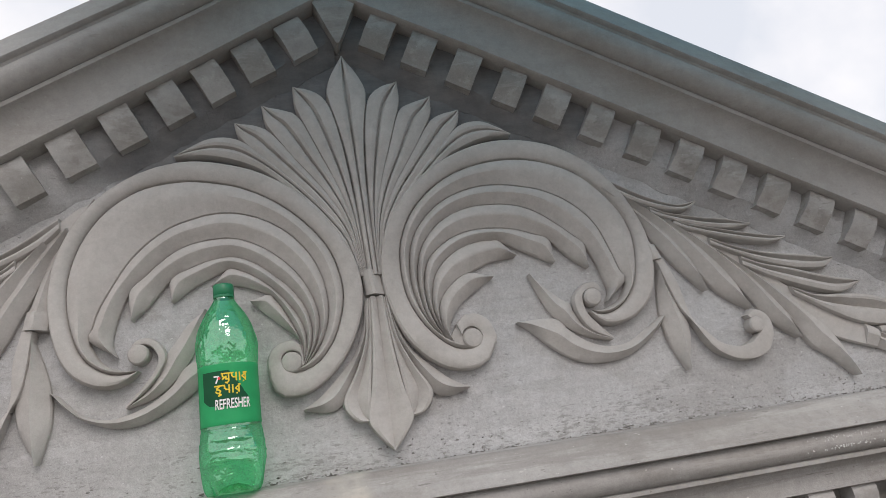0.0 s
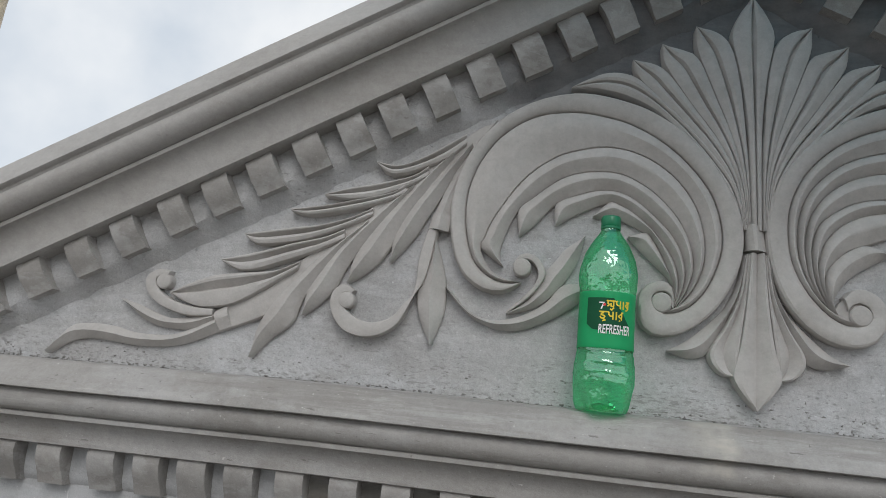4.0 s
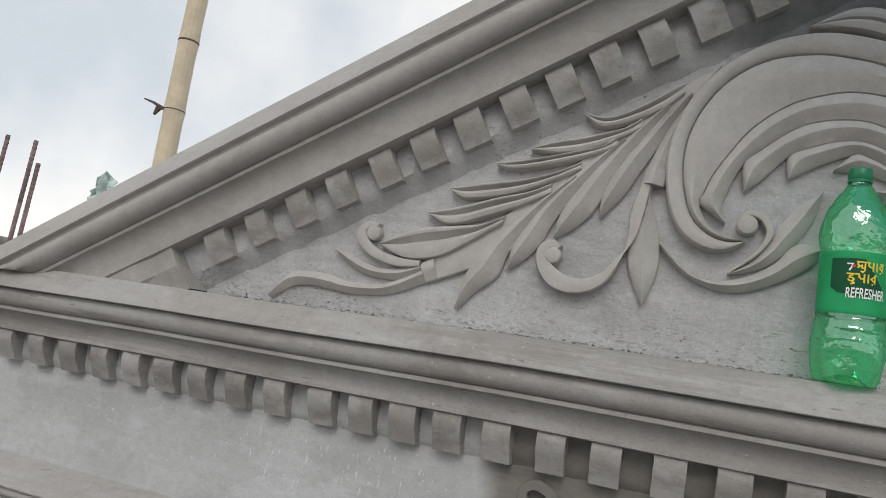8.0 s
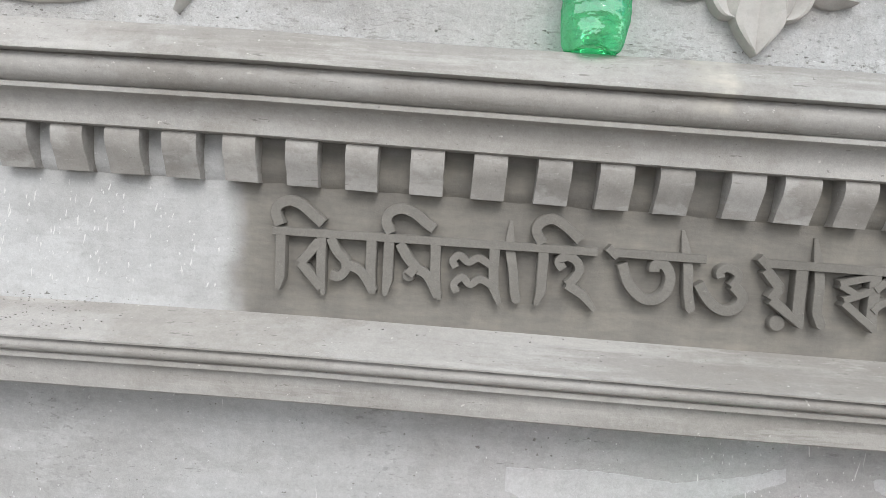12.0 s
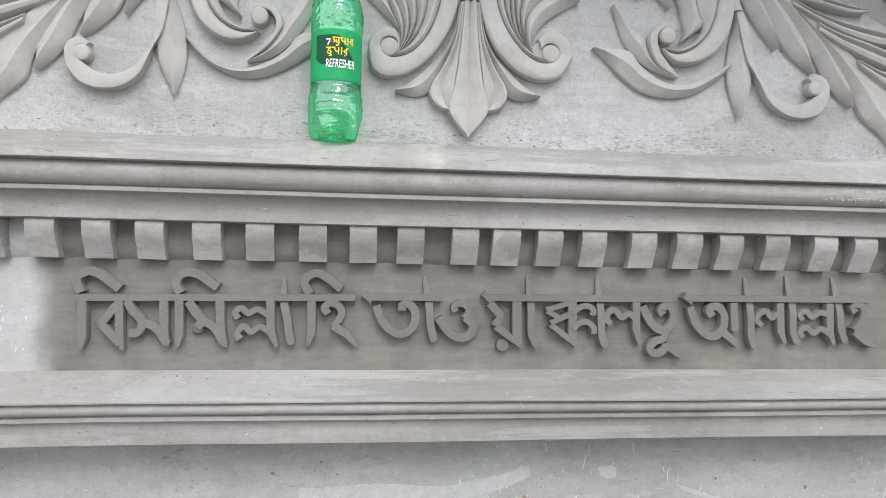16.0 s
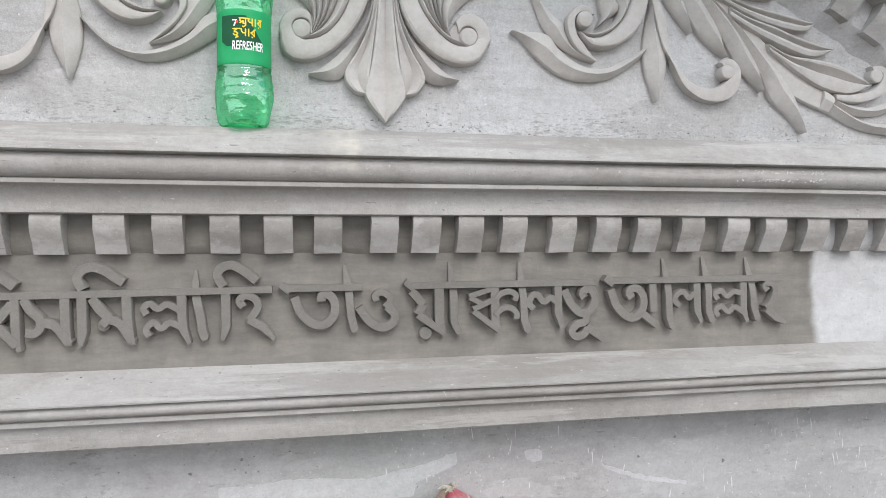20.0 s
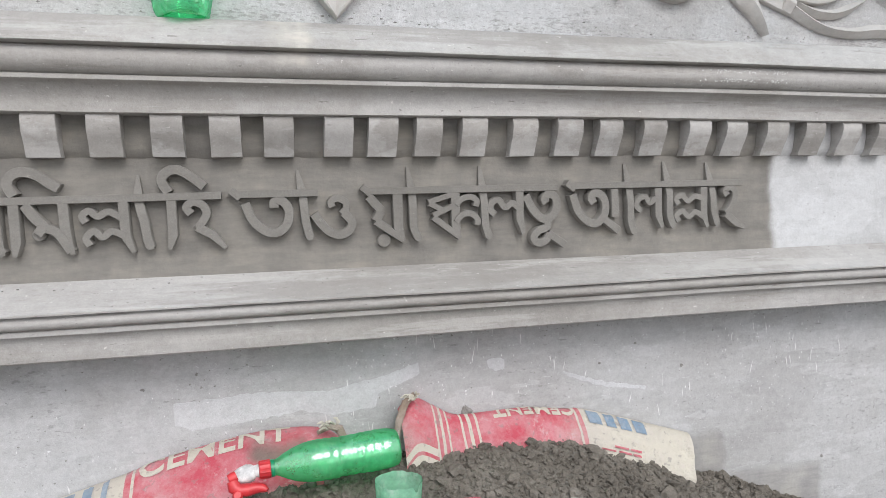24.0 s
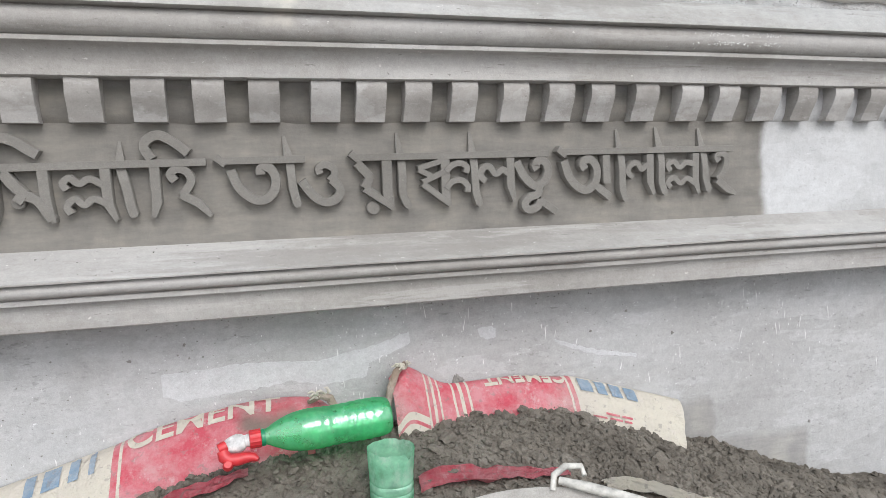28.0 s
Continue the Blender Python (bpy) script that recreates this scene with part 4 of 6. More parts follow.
tagged(put("floor_platform", box(-3.2, 3.2, -3.4, 0.3, 1.08, 1.25, 0.008), SLAB), "grey concrete slab in front of the wall", "floor", kind="structure")
tagged(put("wall_base", box(-2.9, 2.9, 0.05, 0.45, -2.2, 1.08), SLAB), "plain cement wall under the slab", "wall", kind="structure")
tagged(put("roof_slab", box(-4.6, 4.2, 0.272, 4.5, 2.02, 2.16), SLAB), "flat concrete roof behind the pediment", "roof", kind="structure")

TARP = plain("blue_tarpaulin", (0.22, 0.44, 0.58), 0.45, 0, 0.3, 7.0, 0.5)
tarp_tree = TARP.node_tree
glow, sheet_mix = tarp_tree.nodes.new("ShaderNodeBsdfTranslucent"), tarp_tree.nodes.new("ShaderNodeMixShader")
tarp_pos = tarp_tree.nodes.new("ShaderNodeNewGeometry").outputs["Position"]
tarp_tree.links.new(ramp(tarp_tree, noise_node(tarp_tree, 16.0, 7.0, 0.65, tarp_pos, (0.25, 2.2, 1.0)), [(0.34, (0.16, 0.34, 0.46)), (0.5, (0.26, 0.48, 0.60)), (0.66, (0.46, 0.66, 0.72))]), glow.inputs["Color"])
sheet_mix.inputs[0].default_value = 0.6
tarp_tree.links.new(tarp_tree.nodes["Principled BSDF"].outputs[0], sheet_mix.inputs[1])
tarp_tree.links.new(glow.outputs[0], sheet_mix.inputs[2])
tarp_tree.links.new(sheet_mix.outputs[0], tarp_tree.nodes["Material Output"].inputs["Surface"])


def hem_z(x):
    return 3.497 - 0.142 * x + 0.03 * x * x


bm = bmesh.new()
rows = []
for j in range(15):
    row = []
    for i in range(37):
        u, v = i / 36, j / 14
        x, y = -0.55 + 3.85 * u, 0.13 - 0.64 * v
        z = hem_z(x) - (0.22 + 0.16 * max(0.0, min(1.0, (x + 0.5) / 0.4))) * v ** 1.2 + 0.018 * noise.noise((x * 3.0, y * 5.0, 2.0)) * min(1, v * 5)
        row.append(bm.verts.new((x, y, z)))
    rows.append(row)
for a, b in zip(rows, rows[1:]):
    for i in range(36):
        bm.faces.new((a[i], a[i + 1], b[i + 1], b[i]))
tarp = tagged(put("tarpaulin", bm, TARP, smooth=True), "faded blue tarpaulin stretched above the peak", "tarpaulin")
HEM = plain("dark_hem", (0.05, 0.06, 0.14), 0.6)
bm = strip([(0.008, -0.012), (-0.016, -0.012), (-0.016, 0.006), (0.008, 0.006)], steps(0, 1, 30), lambda s, y, h: (-0.55 + 3.85 * s, 0.13 + y, hem_z(-0.55 + 3.85 * s) + h))
put("hem", bm, HEM, tarp, "dark folded hem of the tarpaulin")

BAMBOO = plain("dry_bamboo", (0.60, 0.51, 0.37), 0.5, 0, 0.16, 14.0, 0.2)
TWIG = plain("dark_twig", (0.12, 0.09, 0.07), 0.9)
RUST = plain("rusty_steel", (0.235, 0.165, 0.165), 0.8, 0.1, 0.5, 14.0, 0.6)


def tube(points, radii, sides=12):
    """A round rod through points with a radius at each."""
    bm = bmesh.new()
    pts = [Vector(p) for p in points]
    rings = []
    side = None
    for i, p in enumerate(pts):
        d = (pts[min(i + 1, len(pts) - 1)] - pts[max(i - 1, 0)]).normalized()
        if side is None:
            side = d.orthogonal().normalized()
        side = (side - d * side.dot(d)).normalized()
        up = d.cross(side)
        rings.append([bm.verts.new(p + (side * math.cos(k * math.tau / sides) + up * math.sin(k * math.tau / sides)) * radii[i]) for k in range(sides)])
    for a, b in zip(rings, rings[1:]):
        for k in range(sides):
            bm.faces.new((a[k], a[(k + 1) % sides], b[(k + 1) % sides], b[k]))
    bm.faces.new(rings[0][::-1])
    bm.faces.new(rings[-1])
    return bm


foot, head = Vector((-2.622, 1.0, 2.16)), Vector((-2.571, 1.0, 4.9))
pole = thing("bamboo_pole", "pale dry bamboo scaffold pole standing on the roof", "pole")
nodes_at = [0.0, 0.11, 0.22, 0.335, 0.449, 0.57, 0.69, 0.82, 1.0]
for k, (a, b) in enumerate(zip(nodes_at, nodes_at[1:])):
    f = steps(a, b, 6)
    part("culm", tube([foot.lerp(head, t) + Vector((0.012 * math.sin(t * 9), 0, 0)) for t in f], [(0.044 - 0.006 * t) * (1.06 if i in (0, 6) else 1.0) for i, t in enumerate(f)], 16), BAMBOO, pole)
for t in nodes_at[1:-1]:
    c = foot.lerp(head, t) + Vector((0.012 * math.sin(t * 9), 0, 0))
    part("joint", tube([c - Vector((0, 0, 0.006)), c, c + Vector((0, 0, 0.006))], [0.043, 0.0455, 0.043], 16), TWIG, pole, "dark ring at a joint of the pole")
knot_at = foot.lerp(head, 0.335)
part("twig", tube([knot_at + Vector((-0.03, -0.03, 0)), knot_at + Vector((-0.075, -0.045, 0.02)), knot_at + Vector((-0.125, -0.05, 0.035))], [0.008, 0.006, 0.003], 6), TWIG, pole, "dark broken twig at a joint of the pole")
part("twig", tube([knot_at + Vector((-0.04, -0.045, 0.0)), knot_at + Vector((-0.055, -0.05, -0.035))], [0.014, 0.005], 6), TWIG, pole, "dark broken twig at a joint of the pole")

column = tagged(put("column_stub", box(-3.95, -3.475, 0.85, 1.35, 2.16, 2.455, 0.01), CAST), "short concrete column stub with bars sticking out", "column")
for x, dx, z, y in ((-3.600, 0.02, 2.935, 1.0), (-3.40, 0.016, 2.915, 1.0), (-3.385, 0.010, 2.815, 1.03)):
    n = 60
    bar = tube([(x + dx * (i / n - 0.24) / 0.76, y, 2.16 + (z - 2.16) * i / n) for i in range(n + 1)], [0.0105 if i % 2 else 0.0092 for i in range(n + 1)], 8)
    tagged(put("reinforcing_bar", bar, RUST), "rusty ribbed steel bar rising from the roof", "steel bar", "bars of the column stub")
SCRAP = plain("pale_plastic_scrap", (0.42, 0.52, 0.50), 0.3, 0, 0.5, 30.0, 0.3)
bm = bmesh.new()
bmesh.ops.create_grid(bm, x_segments=10, y_segments=10, size=0.5)
for v in bm.verts:
    u, w = v.co.x + 0.5, v.co.y + 0.5
    top = 2.522 + 0.045 * math.sin(min(1.0, u * 1.6) * 1.57) - 0.085 * max(0.0, u - 0.62)
    v.co = Vector((-1.784 + 0.066 * u + 0.02 * (w - 0.5) * (1 - u) + 0.008 * noise.noise((u * 5, w * 5, 0)), -0.005 + 0.03 * noise.noise((u * 4, w * 4, 9.0)), 2.455 + (top - 2.455) * w + 0.006 * noise.noise((u * 6, w * 6, 4.0)) + 0.02 * u * (1 - w)))
bmesh.ops.solidify(bm, geom=bm.faces[:], thickness=0.002)
tagged(put("plastic_scrap", bm, SCRAP), "crumpled scrap of pale green plastic on the sloping cornice", "plastic sheet")


# ---- the green bottles ----
def tinted(name, color, haze, gloss=0.05, cloudy=0.0, dents=0.8, shine_much=0.1, chalk=0.0):
    """Thin coloured plastic: tinted see-through, a share of haze, a green sheen towards the rim and white reflections."""
    mat, tree, bsdf = nodes_of(name)
    nt, lk = tree.nodes, tree.links
    see, sheen, shine, face = nt.new("ShaderNodeBsdfTransparent"), nt.new("ShaderNodeBsdfGlossy"), nt.new("ShaderNodeBsdfGlossy"), nt.new("ShaderNodeLayerWeight")
    see.inputs["Color"].default_value = (*color, 1)
    sheen.inputs["Color"].default_value = (color[0] * 0.25, color[1] * 0.55, color[2] * 0.4, 1)
    sheen.inputs["Roughness"].default_value = 0.3
    shine.inputs["Roughness"].default_value = gloss
    shine.inputs["Color"].default_value = (0.72, 0.95, 0.84, 1)
    pos = nt.new("ShaderNodeNewGeometry").outputs["Position"]
    back, front, cloud = nt.new("ShaderNodeBsdfTranslucent"), nt.new("ShaderNodeBsdfDiffuse"), nt.new("ShaderNodeMixShader")
    back.inputs["Color"].default_value = front.inputs["Color"].default_value = (*haze, 1)
    cloud.inputs[0].default_value = 0.4
    lk.new(back.outputs[0], cloud.inputs[1])
    lk.new(front.outputs[0], cloud.inputs[2])
    body, edge, top = nt.new("ShaderNodeMixShader"), nt.new("ShaderNodeMixShader"), nt.new("ShaderNodeMixShader")
    lk.new(ramp(tree, noise_node(tree, 25.0, 4.0, 0.6, pos), [(0.3, (cloudy * 0.5,) * 3), (0.7, (min(1, cloudy * 1.5),) * 3)]), body.inputs[0])
    lk.new(see.outputs[0], body.inputs[1])
    lk.new(cloud.outputs[0], body.inputs[2])
    if chalk:
        # dried cement smeared on the plastic
        dust, dusty = nt.new("ShaderNodeBsdfDiffuse"), nt.new("ShaderNodeMixShader")
        dust.inputs["Color"].default_value = (0.60, 0.68, 0.62, 1)
        lk.new(ramp(tree, noise_node(tree, 48.0, 8.0, 0.72, pos, (1.0, 1.0, 0.6)), [(0.50, (0.03,) * 3), (0.60, (chalk * 0.6,) * 3), (0.70, (chalk,) * 3)]), dusty.inputs[0])
        lk.new(body.outputs[0], dusty.inputs[1])
        lk.new(dust.outputs[0], dusty.inputs[2])
        body = dusty
    rim = nt.new("ShaderNodeMath")
    rim.operation = "POWER"
    rim.inputs[1].default_value = 3.0
    lk.new(face.outputs["Facing"], rim.inputs[0])
    lk.new(rim.outputs[0], edge.inputs[0])
    lk.new(body.outputs[0], edge.inputs[1])
    lk.new(sheen.outputs[0], edge.inputs[2])
    top.inputs[0].default_value = shine_much
    lk.new(edge.outputs[0], top.inputs[1])
    lk.new(shine.outputs[0], top.inputs[2])
    lk.new(top.outputs[0], nt["Material Output"].inputs["Surface"])
    b = nt.new("ShaderNodeBump")
    b.inputs["Strength"].default_value, b.inputs["Distance"].default_value = dents, 0.006
    lk.new(noise_node(tree, 34.0, 3.0, 0.5, pos), b.inputs["Height"])
    lk.new(b.outputs["Normal"], shine.inputs["Normal"])
    return mat


PET = tinted("green_bottle_plastic", (0.41, 1.0, 0.68), (0.12, 0.90, 0.45), 0.07, 0.22, 1.0, 0.21)
SPRAY_GREEN = tinted("scuffed_green_plastic", (0.42, 1.0, 0.62), (0.10, 0.78, 0.36), 0.16, 0.4, 0.45, 0.13, 0.12)
CUP = tinted("pale_green_plastic", (0.62, 0.98, 0.80), (0.42, 0.84, 0.60), 0.25, 0.66, 0.6, 0.08, 0.5)
CAP_GREEN = plain("green_cap", (0.01, 0.20, 0.09), 0.35, 0, 0.1, 60)
LABEL = plain("green_label", (0.018, 0.35, 0.125), 0.5, 0, 0.1, 30, 0.05)
LABEL_DARK = plain("dark_green_label", (0.006, 0.085, 0.036), 0.55, 0, 0.1, 30, 0.05)
for mat in (LABEL, LABEL_DARK):
    mat.node_tree.nodes["Principled BSDF"].inputs["Specular IOR Level"].default_value = 0.25
YELLOW = plain("yellow_print", (0.80, 0.62, 0.04), 0.4, 0, 0.05)
WHITE = plain("white_print", (0.85, 0.87, 0.85), 0.4, 0, 0.04)
RED_DOT = plain("red_print", (0.7, 0.05, 0.05), 0.4, 0, 0.05)


def turned(profile, sides=40, flutes=None):
    """A turned body from (radius, height) points; flutes(k, angle) scales the radius."""
    bm = bmesh.new()
    rings = []
    for k, (r, z) in enumerate(profile):
        ring = []
        for i in range(sides):
            a = i * math.tau / sides
            f = flutes(k, a, z) if flutes else 1.0
            ring.append(bm.verts.new((r * f * math.cos(a), r * f * math.sin(a), z)))
        rings.append(ring)
    for p, q in zip(rings, rings[1:]):
        for i in range(sides):
            bm.faces.new((p[i], p[(i + 1) % sides], q[(i + 1) % sides], q[i]))
    return bm


def lettering(text, size, font_space=1.0):
    """The flat mesh of a word in the built-in font, its middle at the origin."""
    cu = bpy.data.curves.new("word", "FONT")
    cu.body, cu.size, cu.align_x, cu.align_y, cu.space_character = text, size, "CENTER", "CENTER", font_space
    cu.offset = 0.018 * size
    ob = bpy.data.objects.new("word", cu)
    scene.collection.objects.link(ob)
    bpy.context.view_layer.update()
    me = bpy.data.meshes.new_from_object(ob.evaluated_get(bpy.context.evaluated_depsgraph_get()))
    bm = bmesh.new()
    bm.from_mesh(me)
    bpy.data.objects.remove(ob)
    bpy.data.curves.remove(cu)
    bpy.data.meshes.remove(me)
    bmesh.ops.triangulate(bm, faces=bm.faces)
    return bm


WAIST = [(0.006, 0.014), (0.018, 0.010), (0.031, 0.002), (0.038, 0.001), (0.0425, 0.008), (0.0448, 0.020), (0.0468, 0.045), (0.0465, 0.066), (0.0450, 0.080), (0.0432, 0.093), (0.0428, 0.101),
         (0.0428, 0.181), (0.0434, 0.188), (0.0457, 0.210), (0.0452, 0.224), (0.0425, 0.240), (0.0370, 0.257), (0.0290, 0.273), (0.0200, 0.287), (0.0150, 0.296), (0.0140, 0.302), (0.0138, 0.312)]
BODY = [(q.x, q.y) for q in smooth_line([(r, z, 0) for r, z in WAIST], 150)]


def foot_flute(k, a, z):
    foot = 0.20 * max(0.0, 1 - z / 0.045) * (0.5 + 0.5 * math.cos(5 * a))
    rings = 0.022 * max(0.0, math.cos((z - 0.058 - 0.004 * math.cos(a + 1.6)) * 420)) ** 6 if 0.046 < z < 0.094 else 0.0
    dent = 0.028 * noise.noise((3.0 * math.cos(a), 3.0 * math.sin(a), z * 60)) if 0.196 < z < 0.262 else 0.0
    return 1.0 - foot + rings + dent


def bend(bm, radius, z, turn):
    """Wraps a flat word round a bottle; turn is the angle of its middle."""
    for v in bm.verts:
        a = turn + v.co.x / radius
        v.co = Vector((radius * math.cos(a), radius * math.sin(a), z + v.co.y))
    return bm


bottle = thing("soda_bottle", "green two-litre plastic soda bottle standing on the cornice", "bottle", at=(-0.241, -0.052, LEDGE_Z + 0.001))
bottle.scale = (1.0, 1.0, 0.972)
part("body", turned(BODY, 72, foot_flute), PET, bottle, smooth=True)
cap_profile = [(0.0, 0.320), (0.0145, 0.320), (0.0155, 0.318), (0.0155, 0.304), (0.0148, 0.3025), (0.0160, 0.3020), (0.0160, 0.2985), (0.0140, 0.298)]
part("cap", turned(cap_profile[::-1], 30, lambda k, a, z: 1 + 0.015 * math.cos(30 * a) if 0.303 < z < 0.319 else 1.0), CAP_GREEN, bottle, "dark green ribbed screw cap", smooth=True)
label = part("label", turned([(0.0436, 0.098), (0.0440, 0.099), (0.0436, 0.104), (0.0436, 0.180), (0.0440, 0.187), (0.0436, 0.188)], 60), LABEL, bottle, "green paper label with yellow and white print", smooth=True)
FRONT = radians(-84)
bm = bmesh.new()
for (a, b), (c, d), (e, f), (g, h) in (((-0.040, 0.032), (0.002, 0.032), (0.030, -0.010), (-0.040, -0.010)), ((-0.040, -0.010), (0.030, -0.010), (0.004, -0.022), (-0.030, -0.018))):
    bmesh.ops.create_grid(bm, x_segments=12, y_segments=2, size=0.5)
    vs = bm.verts[-39:]
    for v in vs:
        s, t = v.co.x + 0.5, v.co.y + 0.5
        p = Vector((g, h)).lerp(Vector((e, f)), s).lerp(Vector((a, b)).lerp(Vector((c, d)), s), t)
        v.co = Vector((p.x, p.y, 0))
part("label_panel", bend(bm, 0.0441, 0.1450, FRONT), LABEL_DARK, label, "dark green panel on the label")


def penned(strokes, size):
    """A small printed word from straight pen strokes on a grid ten units high."""
    bm = bmesh.new()
    for pts in strokes:
        p = [Vector((x, y - 5, 0)) for x, y in pts]
        for a, b in zip(p, p[1:]):
            d = (b - a).normalized()
            n, e = Vector((-d.y, d.x, 0)) * 0.85, d * 0.55
            quad = [a - e + n, b + e + n, b + e - n, a - e - n]
            bm.faces.new([bm.verts.new(q * size / 10) for q in quad])
    wide = max(v.co.x for v in bm.verts) / 2
    for v in bm.verts:
        v.co.x -= wide
    return bm


PA_AA_RA = [[(10, 10), (29, 10)], [(11.4, 9.4), (11.6, 6.6), (13.2, 4.9), (16.5, 4.6)], [(16.5, 10), (16.5, 1)], [(20.5, 10), (20.5, 1)], [(27.5, 10), (27.5, 1)], [(27.5, 9), (23.5, 5.5), (27.5, 2)], [(25, 0), (25, -0.6)]]
part("word", bend(penned([[(0, 10), (9.5, 10)], [(8, 10), (8, 1)], [(1.2, 9.6), (1.2, 6.6), (3.2, 5.2), (1.0, 3.4)], [(3.2, 5.2), (5, 6.4), (5, 3.2), (8, 3.2)], [(8, 1), (6, -1.6), (4.5, -0.6)]] + PA_AA_RA, 0.0125), 0.0448, 0.1660, FRONT + 0.22), YELLOW, label, "yellow Bengali word on the label")
part("word", bend(penned([[(0, 10), (9, 10)], [(5, 10), (5, 8.4), (2.6, 7.6), (2.4, 5.8), (5, 5.4), (6.8, 3.8), (5.4, 1.6), (2.6, 1.8), (1.2, 3.6)], [(5, 1), (7.2, -0.6), (4.2, -1.6)]] + PA_AA_RA, 0.0125), 0.0448, 0.1485, FRONT - 0.02), YELLOW, label, "yellow Bengali word on the label")
word = lettering("REFRESHER", 0.0185)
for v in word.verts:
    v.co.x, v.co.y = v.co.x * 0.56 + 0.05 * v.co.y, v.co.y * 1.1
part("word", bend(word, 0.0448, 0.1270, FRONT + 0.12), WHITE, label, "white slanted capitals on the label")
bm = bmesh.new()
for x0, y0, x1, y1, w in ((-0.0040, 0.004, 0.004, 0.004, 0.0022), (0.0035, 0.004, -0.001, -0.006, 0.0022)):
    d = Vector((x1 - x0, y1 - y0)).normalized()
    n = Vector((-d.y, d.x)) * w / 2
    bm.faces.new([bm.verts.new((x + sx * n.x, y + sx * n.y, 0)) for x, y, sx in ((x0, y0, 1), (x1, y1, 1), (x1, y1, -1), (x0, y0, -1))])
part("emblem", bend(bm, 0.0448, 0.1650, FRONT - 0.36), WHITE, label, "white angular emblem on the label")
bm = bmesh.new()
bmesh.ops.create_circle(bm, cap_ends=True, radius=0.0022, segments=16)
part("emblem_dot", bend(bm, 0.0450, 0.1660, FRONT - 0.27), RED_DOT, label, "red dot of the emblem")

# ---- mortar heap at the foot of the wall ----
CREST_X = [-1.6, -0.9, -0.6, -0.42, -0.25, -0.12, 0.05, 0.25, 0.45, 0.6, 0.72, 0.82, 0.94, 1.06, 1.18, 1.6]
CREST_Z = [1.262, 1.36, 1.455, 1.500, 1.545, 1.560, 1.568, 1.578, 1.558, 1.505, 1.452, 1.431, 1.382, 1.343, 1.30, 1.245]


def heap(x, y):
    c = float(np.interp(x, CREST_X, CREST_Z))
    d = float(np.interp(-y, [-0.05, 0.0, 0.08, 0.2, 0.35, 0.6, 0.9], [0.012, 0.006, 0.0, 0.045, 0.09, 0.24, 0.4]))
    z = c - d + 0.012 * noise.noise((x * 9, y * 9, 0)) + 0.009 * abs(noise.noise((x * 26, y * 26, 3))) + 0.005 * noise.noise((x * 60, y * 60, 6))
    return max(1.246, z)


MORTAR = cement("moist_mortar", (0.13, 0.114, 0.094), (0.19, 0.168, 0.14), (0.26, 0.235, 0.2), 1.0, pits=0.6, blotch=12.0, rough=0.95, coarse=1.0)
NX, NY = 330, 120
verts, faces = [], []
for j in range(NY):
    for i in range(NX):
        x, y = -1.55 + 3.1 * i / (NX - 1), 0.044 - 0.94 * j / (NY - 1)
        verts.append((x, y, heap(x, y)))
for j in range(NY - 1):
    for i in range(NX - 1):
        k = j * NX + i
        faces.append((k, k + NX, k + NX + 1, k + 1))
me = bpy.data.meshes.new("mortar_heap")
me.from_pydata(verts, [], faces)
me.materials.append(MORTAR)
tagged(new("mortar_heap", me), "crumbly heap of dark moist mortar against the wall", "mortar heap", kind="stuff")
# loose clods on the heap
rng = random.Random(11)
shapes = []
for level in (1, 2):
    clod = bmesh.new()
    bmesh.ops.create_icosphere(clod, subdivisions=level, radius=1)
    shapes.append(([v.co.copy() for v in clod.verts], [[v.index for v in f.verts] for f in clod.faces]))
    clod.free()
verts, faces = [], []
for n in range(30000):
    x, y = rng.gauss(0.3, 0.45), 0.035 - 0.5 * rng.random() ** 1.2
    r = 0.0013 + 0.0052 * rng.random() ** 4.0
    if n % 40 == 0:
        r = rng.uniform(0.005, 0.0105)
    if n % 500 == 0 and abs(x - 0.45) < 0.45:
        r, y = rng.uniform(0.010, 0.0165), 0.03 - 0.22 * rng.random()
    if x < -0.7 or x > 1.35:
        continue
    cv, cf = shapes[1 if r > 0.0045 else 0]
    flat = Matrix.Diagonal((rng.uniform(0.8, 1.5), rng.uniform(0.7, 1.2), rng.uniform(0.5, 0.95)))
    turn = Euler((rng.uniform(-0.8, 0.8), rng.uniform(-0.8, 0.8), rng.uniform(0, 6.3))).to_matrix() @ flat
    base = len(verts)
    at = Vector((x, y, heap(x, y) + r * 0.25))
    for v in cv:
        p = turn @ (v * r * (0.95 + 0.45 * noise.noise(v * 1.6 + Vector((n, 0, 0))) + rng.uniform(-0.2, 0.2))) + at
        p.y = min(p.y, 0.042)
        verts.append(p)
    faces += [[base + k for k in f] for f in cf]
me = bpy.data.meshes.new("mortar_clods")
me.from_pydata(verts, [], faces)
me.materials.append(MORTAR)
tagged(new("mortar_clods", me), "loose crumbs and clods of drying mortar on the heap", "mortar", kind="stuff")


